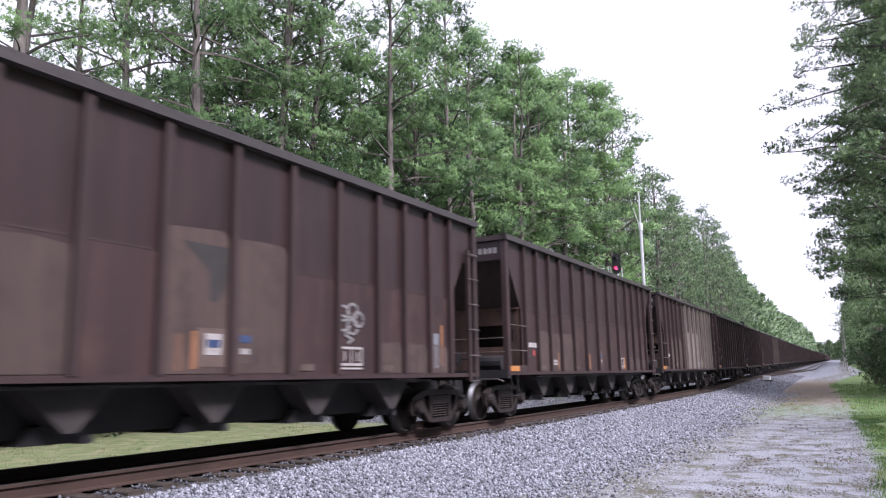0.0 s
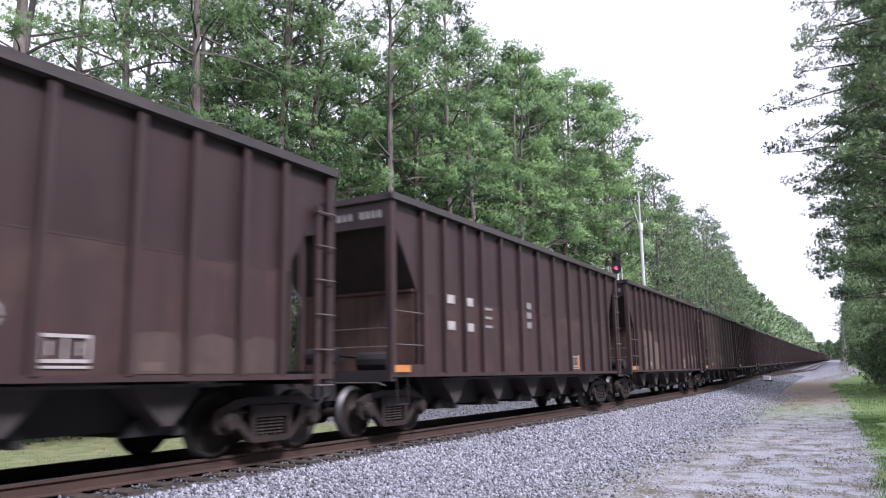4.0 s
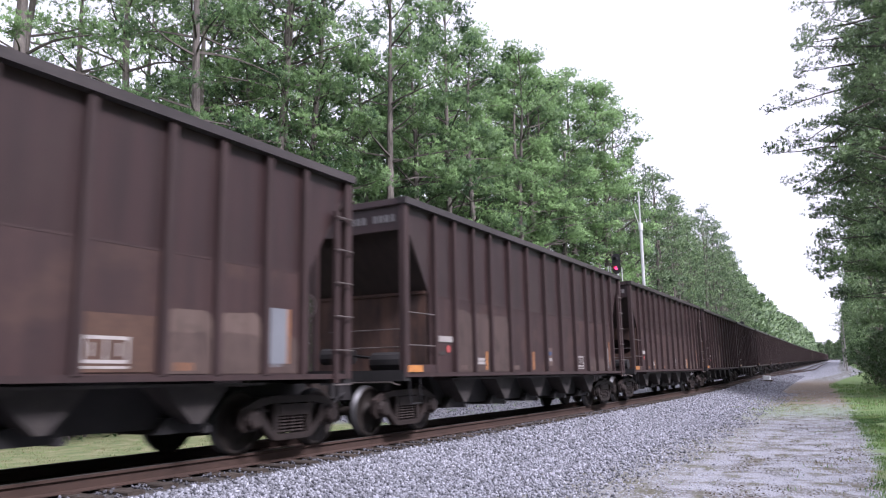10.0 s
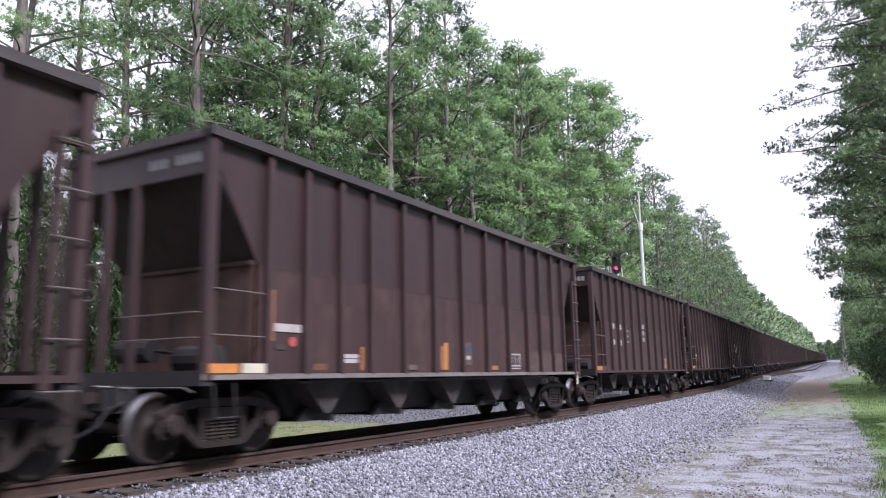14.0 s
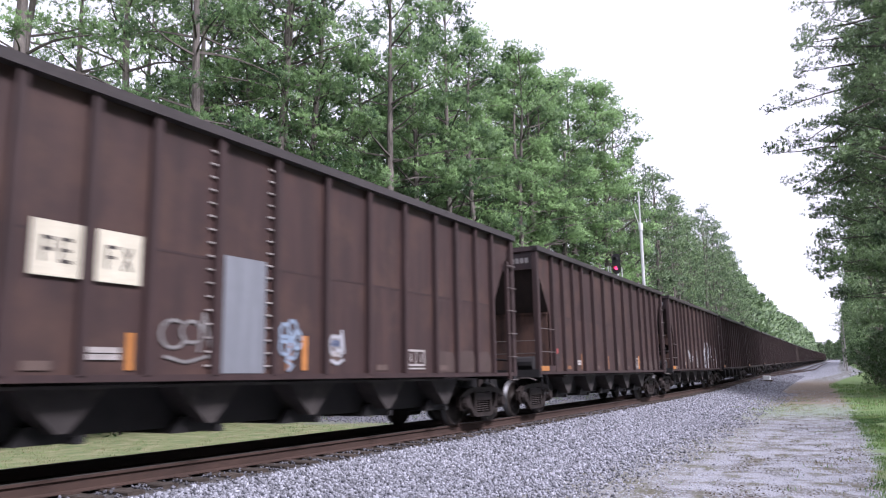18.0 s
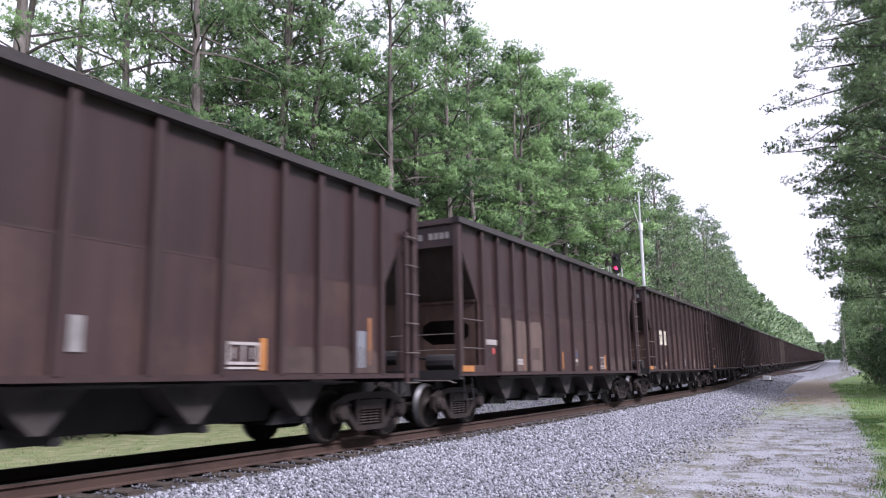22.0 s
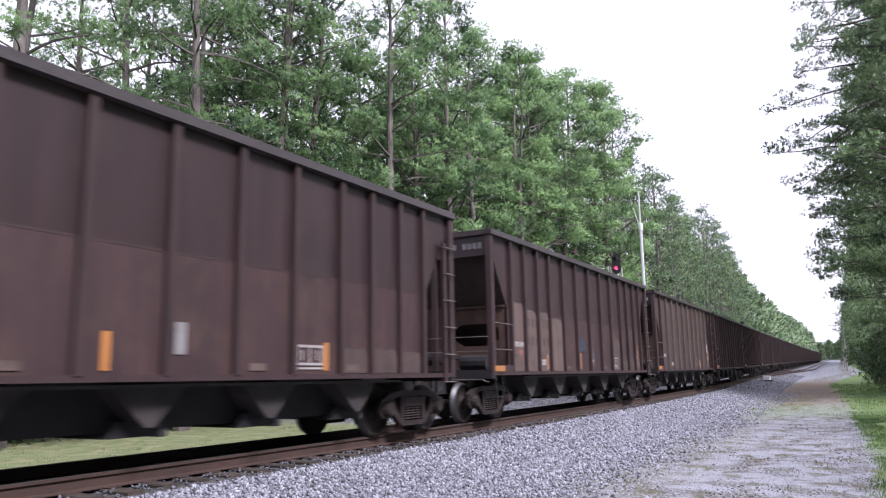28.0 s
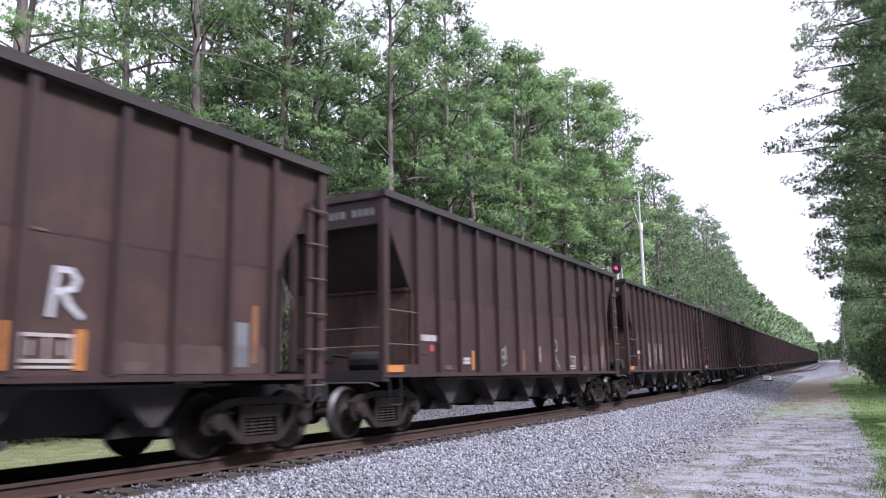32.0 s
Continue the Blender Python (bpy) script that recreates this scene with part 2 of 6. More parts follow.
def leafy(name, dark, light, thin=0.45):
    """Needles and leaves: a tone of its own for every clump, some light passing through."""
    m = bpy.data.materials.new(name)
    m.use_nodes = True
    n, l = m.node_tree.nodes, m.node_tree.links
    bsdf, out = n["Principled BSDF"], n["Material Output"]
    geo, info, tc = n.new("ShaderNodeNewGeometry"), n.new("ShaderNodeObjectInfo"), n.new("ShaderNodeTexCoord")
    nz = n.new("ShaderNodeTexNoise")
    nz.inputs["Scale"].default_value, nz.inputs["Detail"].default_value = 0.6, 2
    l.new(tc.outputs["Object"], nz.inputs["Vector"])
    add = n.new("ShaderNodeMath")
    add.operation = "MULTIPLY_ADD"
    add.inputs[1].default_value = 0.13
    l.new(geo.outputs["Random Per Island"], add.inputs[0])
    more = n.new("ShaderNodeMath")
    more.operation = "MULTIPLY_ADD"
    more.inputs[1].default_value = 0.22
    l.new(info.outputs["Random"], more.inputs[0])
    sub = n.new("ShaderNodeMath")
    sub.operation = "MULTIPLY"
    sub.inputs[1].default_value = 1.2
    l.new(nz.outputs["Fac"], sub.inputs[0])
    l.new(sub.outputs[0], more.inputs[2])
    l.new(more.outputs[0], add.inputs[2])
    ramp = n.new("ShaderNodeValToRGB")
    e = ramp.color_ramp.elements
    e[0].position, e[0].color = 0.52, (*dark, 1)
    e[1].position, e[1].color = 1.0, (*light, 1)
    l.new(add.outputs[0], ramp.inputs[0])
    l.new(ramp.outputs[0], bsdf.inputs["Base Color"])
    bsdf.inputs["Roughness"].default_value = 0.55
    tr, mix = n.new("ShaderNodeBsdfTranslucent"), n.new("ShaderNodeMixShader")
    l.new(ramp.outputs[0], tr.inputs[0])
    mix.inputs[0].default_value = thin
    l.new(bsdf.outputs[0], mix.inputs[1])
    l.new(tr.outputs[0], mix.inputs[2])
    l.new(mix.outputs[0], out.inputs[0])
    return m


M_NEEDLE = leafy("pine_needles", (0.052, 0.104, 0.052), (0.310, 0.480, 0.205), 0.48)
# muted copy of the needles: haze and shade put into the colour
M_HAZE_SHADE = leafy("dull_pine_needles", (0.045, 0.082, 0.044), (0.225, 0.330, 0.158), 0.34)
M_LEAF = leafy("broad_leaves", (0.018, 0.042, 0.016), (0.070, 0.130, 0.042))
M_DEAD = leafy("dry_needles", (0.10, 0.055, 0.04), (0.20, 0.12, 0.09))
M_GRASS = leafy("grass_blades", (0.055, 0.120, 0.030), (0.190, 0.310, 0.085), 0.3)
M_STRAW = leafy("dry_grass", (0.1428, 0.1260, 0.0630), (0.3024, 0.2688, 0.1512), 0.25)


# ---- mesh helpers ----
def mesh_of(name, V, F, material):
    me = bpy.data.meshes.new(name)
    me.from_pydata([tuple(v) for v in V], [], [tuple(f) for f in F])
    me.materials.append(material)
    me.update()
    return me


def big_mesh(name, V, F, material, smooth=False):
    """A mesh from arrays; all faces have the same number of corners."""
    V, F = np.asarray(V, np.float32), np.asarray(F, np.int32)
    me = bpy.data.meshes.new(name)
    k = F.shape[1]
    me.vertices.add(len(V))
    me.vertices.foreach_set("co", V.ravel())
    me.loops.add(F.size)
    me.loops.foreach_set("vertex_index", F.ravel())
    me.polygons.add(len(F))
    me.polygons.foreach_set("loop_start", np.arange(0, F.size, k, dtype=np.int32))
    me.materials.append(material)
    me.update(calc_edges=True)
    me.validate()
    if smooth:
        me.shade_smooth()
    return me


class Shape:
    """Collects simple solids into one mesh."""

    def __init__(self):
        self.V, self.F = [], []

    def add(self, V, F):
        b = len(self.V)
        self.V += [tuple(v) for v in V]
        self.F += [tuple(i + b for i in f) for f in F]
        return self

    def box(self, x0, x1, y0, y1, z0, z1, c=0.0):
        """A box; c: chamfer of its upright and level edges."""
        if c <= 0:
            V = [(x, y, z) for x in (x0, x1) for y in (y0, y1) for z in (z0, z1)]
            return self.add(V, [(0, 1, 3, 2), (4, 6, 7, 5), (0, 4, 5, 1), (2, 3, 7, 6), (0, 2, 6, 4), (1, 5, 7, 3)])
        ring = [(x0 + c, y0), (x1 - c, y0), (x1, y0 + c), (x1, y1 - c), (x1 - c, y1), (x0 + c, y1), (x0, y1 - c), (x0, y0 + c)]
        return self.prism([(a, b) for a, b in ring], "z", z0, z1)

    def prism(self, poly, axis, a0, a1):
        """An outline, in the two other axes in order x, y, z, drawn along axis from a0 to a1."""
        n, V = len(poly), []
        for a in (a0, a1):
            for p, q in poly:
                V.append((a, p, q) if axis == "x" else (p, a, q) if axis == "y" else (p, q, a))
        F = [tuple(range(n))[::-1], tuple(range(n, 2 * n))] + [(i, (i + 1) % n, n + (i + 1) % n, n + i) for i in range(n)]
        return self.add(V, F)

    def tube(self, p, q, r, n=6, r2=None):
        p, q = Vector(p), Vector(q)
        d = (q - p).normalized()
        u = d.orthogonal().normalized()
        w = d.cross(u)
        r2 = r if r2 is None else r2
        V = [c + k * (u * math.cos(6.2832 * i / n) + w * math.sin(6.2832 * i / n)) for c, k in ((p, r), (q, r2)) for i in range(n)]
        F = [tuple(range(n))[::-1], tuple(range(n, 2 * n))] + [(i, (i + 1) % n, n + (i + 1) % n, n + i) for i in range(n)]
        return self.add(V, F)

    def pipe(self, pts, r, n=6):
        for p, q in zip(pts, pts[1:]):
            self.tube(p, q, r, n)
        return self

    def lathe_x(self, profile, n=28, cy=0.0, cz=0.0):
        """A profile of (x, radius), turned round the x axis."""
        V, F, k = [], [], len(profile)
        for i in range(n):
            a = 6.28318 * i / n
            V += [(x, cy + r * math.cos(a), cz + r * math.sin(a)) for x, r in profile]
        for i in range(n):
            j = (i + 1) % n
            F += [(i * k + s, i * k + s + 1, j * k + s + 1, j * k + s) for s in range(k - 1)]
        return self.add(V, F)

    def mesh(self, name, material):
        me = mesh_of(name, self.V, self.F, material)
        bm = bmesh.new()
        bm.from_mesh(me)
        bmesh.ops.recalc_face_normals(bm, faces=bm.faces)
        bm.to_mesh(me)
        bm.free()
        return me


def part(name, shape, material, parent, label=""):
    """Links a shape or a mesh as one part under a thing or a part."""
    me = shape.mesh(name, material) if isinstance(shape, Shape) else shape
    ob = new(name, me)
    ob.parent = parent
    return tagged(ob, label) if label else ob


def placed(ob, m):
    ob.matrix_basis = m
    return ob


# ---- the ground: one sheet, with the track's bed raised on it ----
PROFILE = ((-3000, -0.2), (-60, -0.8), (-14, -0.82), (-4.6, -0.86), (-1.95, -0.27), (-1.3, -0.225), (1.05, -0.212), (1.4, -0.245), (2.0, -0.30), (4.3, -0.6), (5.2, -0.66), (9.0, -0.66), (12, -0.58), (60, -0.4), (3000, 0.2))
P_LAT, P_Z = [p[0] for p in PROFILE], [p[1] for p in PROFILE]


def ground_z(lat, y):
    """Height of the ground over the track's own line."""
    z = float(np.interp(lat, P_LAT, P_Z))
    if 4.0 < lat < 40:
        z += 0.05 * noise.noise((lat * 0.5, y * 0.3, 0)) * min(1, lat - 4)
    return z


def on_ground(lat, y):
    return on_track(lat, y, ground_z(lat, y))


def ground_material():
    m = bpy.data.materials.new("ground_cover")
    m.use_nodes = True
    n, l = m.node_tree.nodes, m.node_tree.links
    bsdf = n["Principled BSDF"]
    uv = n.new("ShaderNodeUVMap")
    uv.uv_map = "plan"
    sep = n.new("ShaderNodeSeparateXYZ")
    l.new(uv.outputs[0], sep.inputs[0])

    def tex(scale, detail=4, kind="ShaderNodeTexNoise"):
        t = n.new(kind)
        t.inputs["Scale"].default_value = scale
        if kind == "ShaderNodeTexNoise":
            t.inputs["Detail"].default_value = detail
        l.new(uv.outputs[0], t.inputs["Vector"])
        return t

    def ramp(src, stops):
        r = n.new("ShaderNodeValToRGB")
        e = r.color_ramp.elements
        e[0].position, e[0].color = stops[0][0], (*stops[0][1], 1)
        e[1].position, e[1].color = stops[-1][0], (*stops[-1][1], 1)
        for p, c in stops[1:-1]:
            e.new(p).color = (*c, 1)
        l.new(src, r.inputs[0])
        return r.outputs[0]

    def wobble(src, lo, hi, amount, t):
        """A soft, uneven edge between lo and hi."""
        a = n.new("ShaderNodeMath")
        a.operation = "MULTIPLY_ADD"
        a.inputs[1].default_value = amount
        l.new(t.outputs["Fac"], a.inputs[0])
        l.new(src, a.inputs[2])
        r = n.new("ShaderNodeMapRange")
        r.inputs["From Min"].default_value, r.inputs["From Max"].default_value = lo + amount / 2, hi + amount / 2
        l.new(a.outputs[0], r.inputs["Value"])
        return r.outputs[0]

    def mixed(f, a, b):
        x = n.new("ShaderNodeMix")
        x.data_type = "RGBA"
        l.new(f, x.inputs[0])
        l.new(a, x.inputs[6])
        l.new(b, x.inputs[7])
        return x.outputs[2]

    def times(a, b):
        x = n.new("ShaderNodeMath")
        x.operation = "MULTIPLY"
        l.new(a, x.inputs[0])
        l.new(b, x.inputs[1])
        return x.outputs[0]

    def without(a):
        x = n.new("ShaderNodeMath")
        x.operation = "SUBTRACT"
        x.inputs[0].default_value = 1.0
        l.new(a, x.inputs[1])
        return x.outputs[0]

    stones = tex(24, kind="ShaderNodeTexVoronoi")
    pebbles = tex(70, kind="ShaderNodeTexVoronoi")
    slow, mid, quick, patchy = tex(0.5), tex(1.7), tex(18, 6), tex(1.1, 7)
    bed = ramp(stones.outputs["Color"], ((0.05, (0.080, 0.082, 0.093)), (0.5, (0.215, 0.221, 0.250)), (0.95, (0.365, 0.375, 0.422))))
    road = ramp(pebbles.outputs["Color"], ((0.05, (0.115, 0.119, 0.133)), (0.5, (0.250, 0.257, 0.284)), (0.95, (0.385, 0.395, 0.434))))
    weeds = ramp(quick.outputs["Fac"], ((0.3, (0.050, 0.054, 0.031)), (0.55, (0.100, 0.096, 0.062)), (0.75, (0.175, 0.162, 0.130))))
    dirt = ramp(quick.outputs["Fac"], ((0.3, (0.098, 0.076, 0.054)), (0.7, (0.190, 0.152, 0.115))))
    turf = ramp(mid.outputs["Fac"], ((0.3, (0.075, 0.140, 0.036)), (0.58, (0.120, 0.185, 0.058)), (0.82, (0.200, 0.205, 0.100))))
    dry = ramp(mid.outputs["Fac"], ((0.3, (0.082, 0.118, 0.042)), (0.52, (0.132, 0.150, 0.066)), (0.75, (0.235, 0.212, 0.132))))
    # oily bed round the rails, colour darkened further for shade under the train
    oily_shaded = ramp(stones.outputs["Color"], ((0.05, (0.018, 0.016, 0.016)), (0.9, (0.085, 0.078, 0.075))))
    patch = n.new("ShaderNodeMapRange")
    patch.inputs["From Min"].default_value, patch.inputs["From Max"].default_value = 0.50, 0.64
    l.new(mid.outputs["Fac"], patch.inputs["Value"])
    verge = mixed(patch.outputs[0], road, weeds)
    # scattered flecks of old leaves and soil over the gravel road
    fleck, drift = n.new("ShaderNodeMapRange"), n.new("ShaderNodeMapRange")
    fleck.inputs["From Min"].default_value, fleck.inputs["From Max"].default_value = 0.45, 0.54
    drift.inputs["From Min"].default_value, drift.inputs["From Max"].default_value = 0.50, 0.57
    l.new(quick.outputs["Fac"], fleck.inputs["Value"])
    l.new(patchy.outputs["Fac"], drift.inputs["Value"])
    soil = ramp(mid.outputs["Fac"], ((0.35, (0.044, 0.044, 0.030)), (0.55, (0.078, 0.066, 0.048)), (0.7, (0.105, 0.088, 0.070))))
    verge = mixed(times(fleck.outputs[0], drift.outputs[0]), verge, soil)
    # the bed widens by the siding's own lane; beside it a weedy strip, the gravel road or bare dirt, then grass
    lane = n.new("ShaderNodeMapRange")
    lane.interpolation_type = "SMOOTHSTEP"
    for key, v in (("From Min", 70), ("From Max", 140), ("To Min", 0), ("To Max", 4.4)):
        lane.inputs[key].default_value = v
    l.new(sep.outputs[1], lane.inputs["Value"])
    lat = n.new("ShaderNodeMath")
    lat.operation = "SUBTRACT"
    l.new(sep.outputs[0], lat.inputs[0])
    l.new(lane.outputs[0], lat.inputs[1])
    fan = n.new("ShaderNodeMath")
    fan.operation = "MULTIPLY_ADD"
    fan.inputs[1].default_value = 0.028
    near = n.new("ShaderNodeMath")
    near.operation = "MINIMUM"
    near.inputs[1].default_value = 70.0
    l.new(sep.outputs[1], near.inputs[0])
    l.new(near.outputs[0], fan.inputs[0])
    l.new(lat.outputs[0], fan.inputs[2])
    strip_in, strip_out = wobble(lat.outputs[0], 4.3, 4.9, 1.2, mid), wobble(lat.outputs[0], 5.6, 6.3, 1.5, slow)
    c = mixed(wobble(lat.outputs[0], 4.2, 4.8, 1.6, mid), bed, verge)
    thin = n.new("ShaderNodeMapRange")
    thin.inputs["From Min"].default_value, thin.inputs["From Max"].default_value = 0.42, 0.6
    l.new(quick.outputs["Fac"], thin.inputs["Value"])
    c = mixed(times(times(strip_in, without(strip_out)), thin.outputs[0]), c, weeds)
    c = mixed(times(times(wobble(sep.outputs[1], 36, 42, 6, slow), without(wobble(sep.outputs[1], 78, 95, 9, slow))), wobble(lat.outputs[0], 3.6, 4.8, 1.5, mid)), c, dirt)
    c = mixed(times(times(times(wobble(sep.outputs[1], 28, 33, 6, slow), without(wobble(sep.outputs[1], 37, 43, 6, slow))), wobble(lat.outputs[0], 4.0, 5.2, 1.5, mid)), thin.outputs[0]), c, turf)
    c = mixed(wobble(fan.outputs[0], 9.2, 9.65, 0.7, mid), c, turf)
    left = n.new("ShaderNodeMath")
    left.operation = "MULTIPLY"
    left.inputs[1].default_value = -1
    l.new(sep.outputs[0], left.inputs[0])
    # gravel behind the rails, its colour darkened for the train's shade
    train_shade = ramp(stones.outputs["Color"], ((0.05, (0.040, 0.040, 0.046)), (0.5, (0.105, 0.107, 0.124)), (0.95, (0.205, 0.210, 0.240))))
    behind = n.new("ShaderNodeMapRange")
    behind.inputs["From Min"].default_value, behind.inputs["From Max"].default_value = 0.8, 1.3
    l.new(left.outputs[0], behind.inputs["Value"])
    c = mixed(behind.outputs[0], c, train_shade)
    lm = n.new("ShaderNodeMapRange")
    lm.inputs["From Min"].default_value, lm.inputs["From Max"].default_value = 4.3, 5.0
    l.new(left.outputs[0], lm.inputs["Value"])
    c = mixed(lm.outputs[0], c, mixed(wobble(sep.outputs[1], 24.5, 27.5, 5, slow), dry, train_shade))
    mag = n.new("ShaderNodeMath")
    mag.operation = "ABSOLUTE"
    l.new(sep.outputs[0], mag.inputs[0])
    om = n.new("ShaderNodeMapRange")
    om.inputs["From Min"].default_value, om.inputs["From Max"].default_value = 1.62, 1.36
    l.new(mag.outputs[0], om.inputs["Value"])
    c = mixed(om.outputs[0], c, oily_shaded)
    l.new(c, bsdf.inputs["Base Color"])
    bsdf.inputs["Roughness"].default_value = 0.92
    bp = n.new("ShaderNodeBump")
    bp.inputs["Strength"].default_value, bp.inputs["Distance"].default_value = 0.5, 0.03
    l.new(stones.outputs["Distance"], bp.inputs["Height"])
    l.new(bp.outputs[0], bsdf.inputs["Normal"])
    return m


def make_ground():
    lats = [-3000, -600, -150, -60, -30, -20, -14, -10, -7, -5.5, -4.6, -3.4, -2.4, -1.95, -1.3, 0] + [1.3 + 0.25 * i for i in range(48)] + [14, 16, 20, 26, 35, 60, 150, 600, 3000]
    ys = [-800, -200, -60, -30, -15, -6] + [0.4 * i for i in range(100)] + [40 + 3 * i for i in range(120)] + [420, 460, 520, 600, 700, 850, 1100, 1600, 3000]
    V, UV = [], []
    for y in ys:
        for a in lats:
            V.append(on_ground(a, y))
            UV.append((a, y))
    n = len(lats)
    F = [(i * n + j, i * n + j + 1, (i + 1) * n + j + 1, (i + 1) * n + j) for i in range(len(ys) - 1) for j in range(n - 1)]
    me = big_mesh("ground", V, F, ground_material(), True)
    me.uv_layers.new(name="plan").data.foreach_set("uv", np.asarray(UV, np.float32)[np.asarray(F).ravel()].ravel())
    return tagged(new("ground", me), "level ground of gravel, dirt and short grass beside a ballasted track", "ground", kind="structure")


make_ground()


# ---- rails and ties ----
RAIL_WEB = ((-0.07, -0.186), (0.07, -0.186), (0.07, -0.176), (0.012, -0.155), (0.010, -0.05), (0.037, -0.038), (0.036, -0.004), (-0.036, -0.004), (-0.037, -0.038), (-0.010, -0.05), (-0.012, -0.155), (-0.07, -0.176))
RAIL_HEAD = ((-0.034, -0.004), (0.034, -0.004), (0.030, 0.0), (-0.030, 0.0))


def siding_lat(y):
    u = max(0.0, min(1.0, (y - 70) / 70))
    return 4.4 * u * u * (3 - 2 * u)


def swept(profile, lat_of, y0, y1, step, material, name):
    V, F, ys, k = [], [], [], len(profile)
    y = y0
    while y < y1:
        ys.append(y)
        y += step if y < 120 else step * 3
    ys.append(y1)
    for y in ys:
        V += [on_track(lat_of(y) + a, y, b) for a, b in profile]
    for i in range(len(ys) - 1):
        F += [(i * k + j, i * k + (j + 1) % k, (i + 1) * k + (j + 1) % k, (i + 1) * k + j) for j in range(k)]
    F += [tuple(range(k))[::-1], tuple((len(ys) - 1) * k + j for j in range(k))]
    s = Shape()
    s.add(V, F)
    return s


def make_track(name, label, lat_of, y0, y1, tie_to):
    track = tagged(new(name), label, "railway track", kind="structure")
    for side in (-0.7535, 0.7535):
        rail = part("rail", swept(RAIL_WEB, lambda y: lat_of(y) + side, y0, y1, 4.0, M_RAIL, "rail"), M_RAIL, track)
        part("rail_head", swept(RAIL_HEAD, lambda y: lat_of(y) + side, y0, y1, 4.0, M_RAILTOP, "rail_head"), M_RAILTOP, rail, "rail head worn bright by wheels")
    rng = random.Random(3)
    ties = []
    for i in range(4):
        s = Shape()
        a = [(-1.30 + rng.uniform(-0.03, 0.03), -0.115), (1.30 + rng.uniform(-0.05, 0.05), -0.115), (1.30, 0.115), (-1.30, 0.115)]
        s.prism([(-0.115, -0.37), (0.115, -0.37), (0.118, -0.205), (0.10, -0.187), (-0.10, -0.186), (-0.117, -0.2)], "x", a[0][0], a[1][0])
        ties.append(s.mesh("tie", M_TIE))
    plate = Shape().box(-0.18, 0.18, -0.09, 0.09, -0.189, -0.180).mesh("tie_plate", M_RAIL)
    y = max(y0, -4.0)
    while y < tie_to:
        m = track_pose(y) @ pose(lat_of(y) + rng.uniform(-0.04, 0.04), 0, rng.uniform(-0.008, 0.004), 0, 0, rng.uniform(-1.2, 1.2))
        placed(part("tie", ties[rng.randrange(4)], M_TIE, track), m)
        if y < 22:
            placed(part("tie_plate", plate, M_RAIL, track), track_pose(y) @ pose(lat_of(y) + 0.7535, 0, 0.002))
        y += 0.53
    return track


make_track("main_track", "rusty rails on dark timber ties in grey stone ballast", lambda y: 0.0, -60.0, 420.0, 80.0)
make_track("siding_track", "siding rails leaving the main track", siding_lat, 72.0, 420.0, 72.0)


# ---- loose stones of the ballast, and of the road ----
def scatter_stones(name, label, spots, sizes, seed, material):
    rng = np.random.default_rng(seed)
    base = np.array([(1, 0, 0), (-1, 0, 0), (0, 1, 0), (0, -1, 0), (0, 0, 1), (0, 0, -1)], float)
    faces = np.array([(0, 2, 4), (2, 1, 4), (1, 3, 4), (3, 0, 4), (2, 0, 5), (1, 2, 5), (3, 1, 5), (0, 3, 5)])
    n = len(spots)
    V = base[None] * rng.uniform(0.55, 1.15, (n, 6, 1)) + rng.normal(0, 0.16, (n, 6, 3))
    q = rng.normal(size=(n, 4))
    q /= np.linalg.norm(q, axis=1)[:, None]
    w, x, y, z = q.T
    R = np.stack([1 - 2 * (y * y + z * z), 2 * (x * y - z * w), 2 * (x * z + y * w), 2 * (x * y + z * w), 1 - 2 * (x * x + z * z), 2 * (y * z - x * w), 2 * (x * z - y * w), 2 * (y * z + x * w), 1 - 2 * (x * x + y * y)], 1).reshape(n, 3, 3)
    V = np.einsum("nij,nkj->nki", R, V) * sizes[:, None, None] + spots[:, None, :]
    F = faces[None] + 6 * np.arange(n)[:, None, None]
    ob = new(name, big_mesh(name, V.reshape(-1, 3), F.reshape(-1, 3), material))
    return tagged(ob, label, "gravel", kind="stuff")


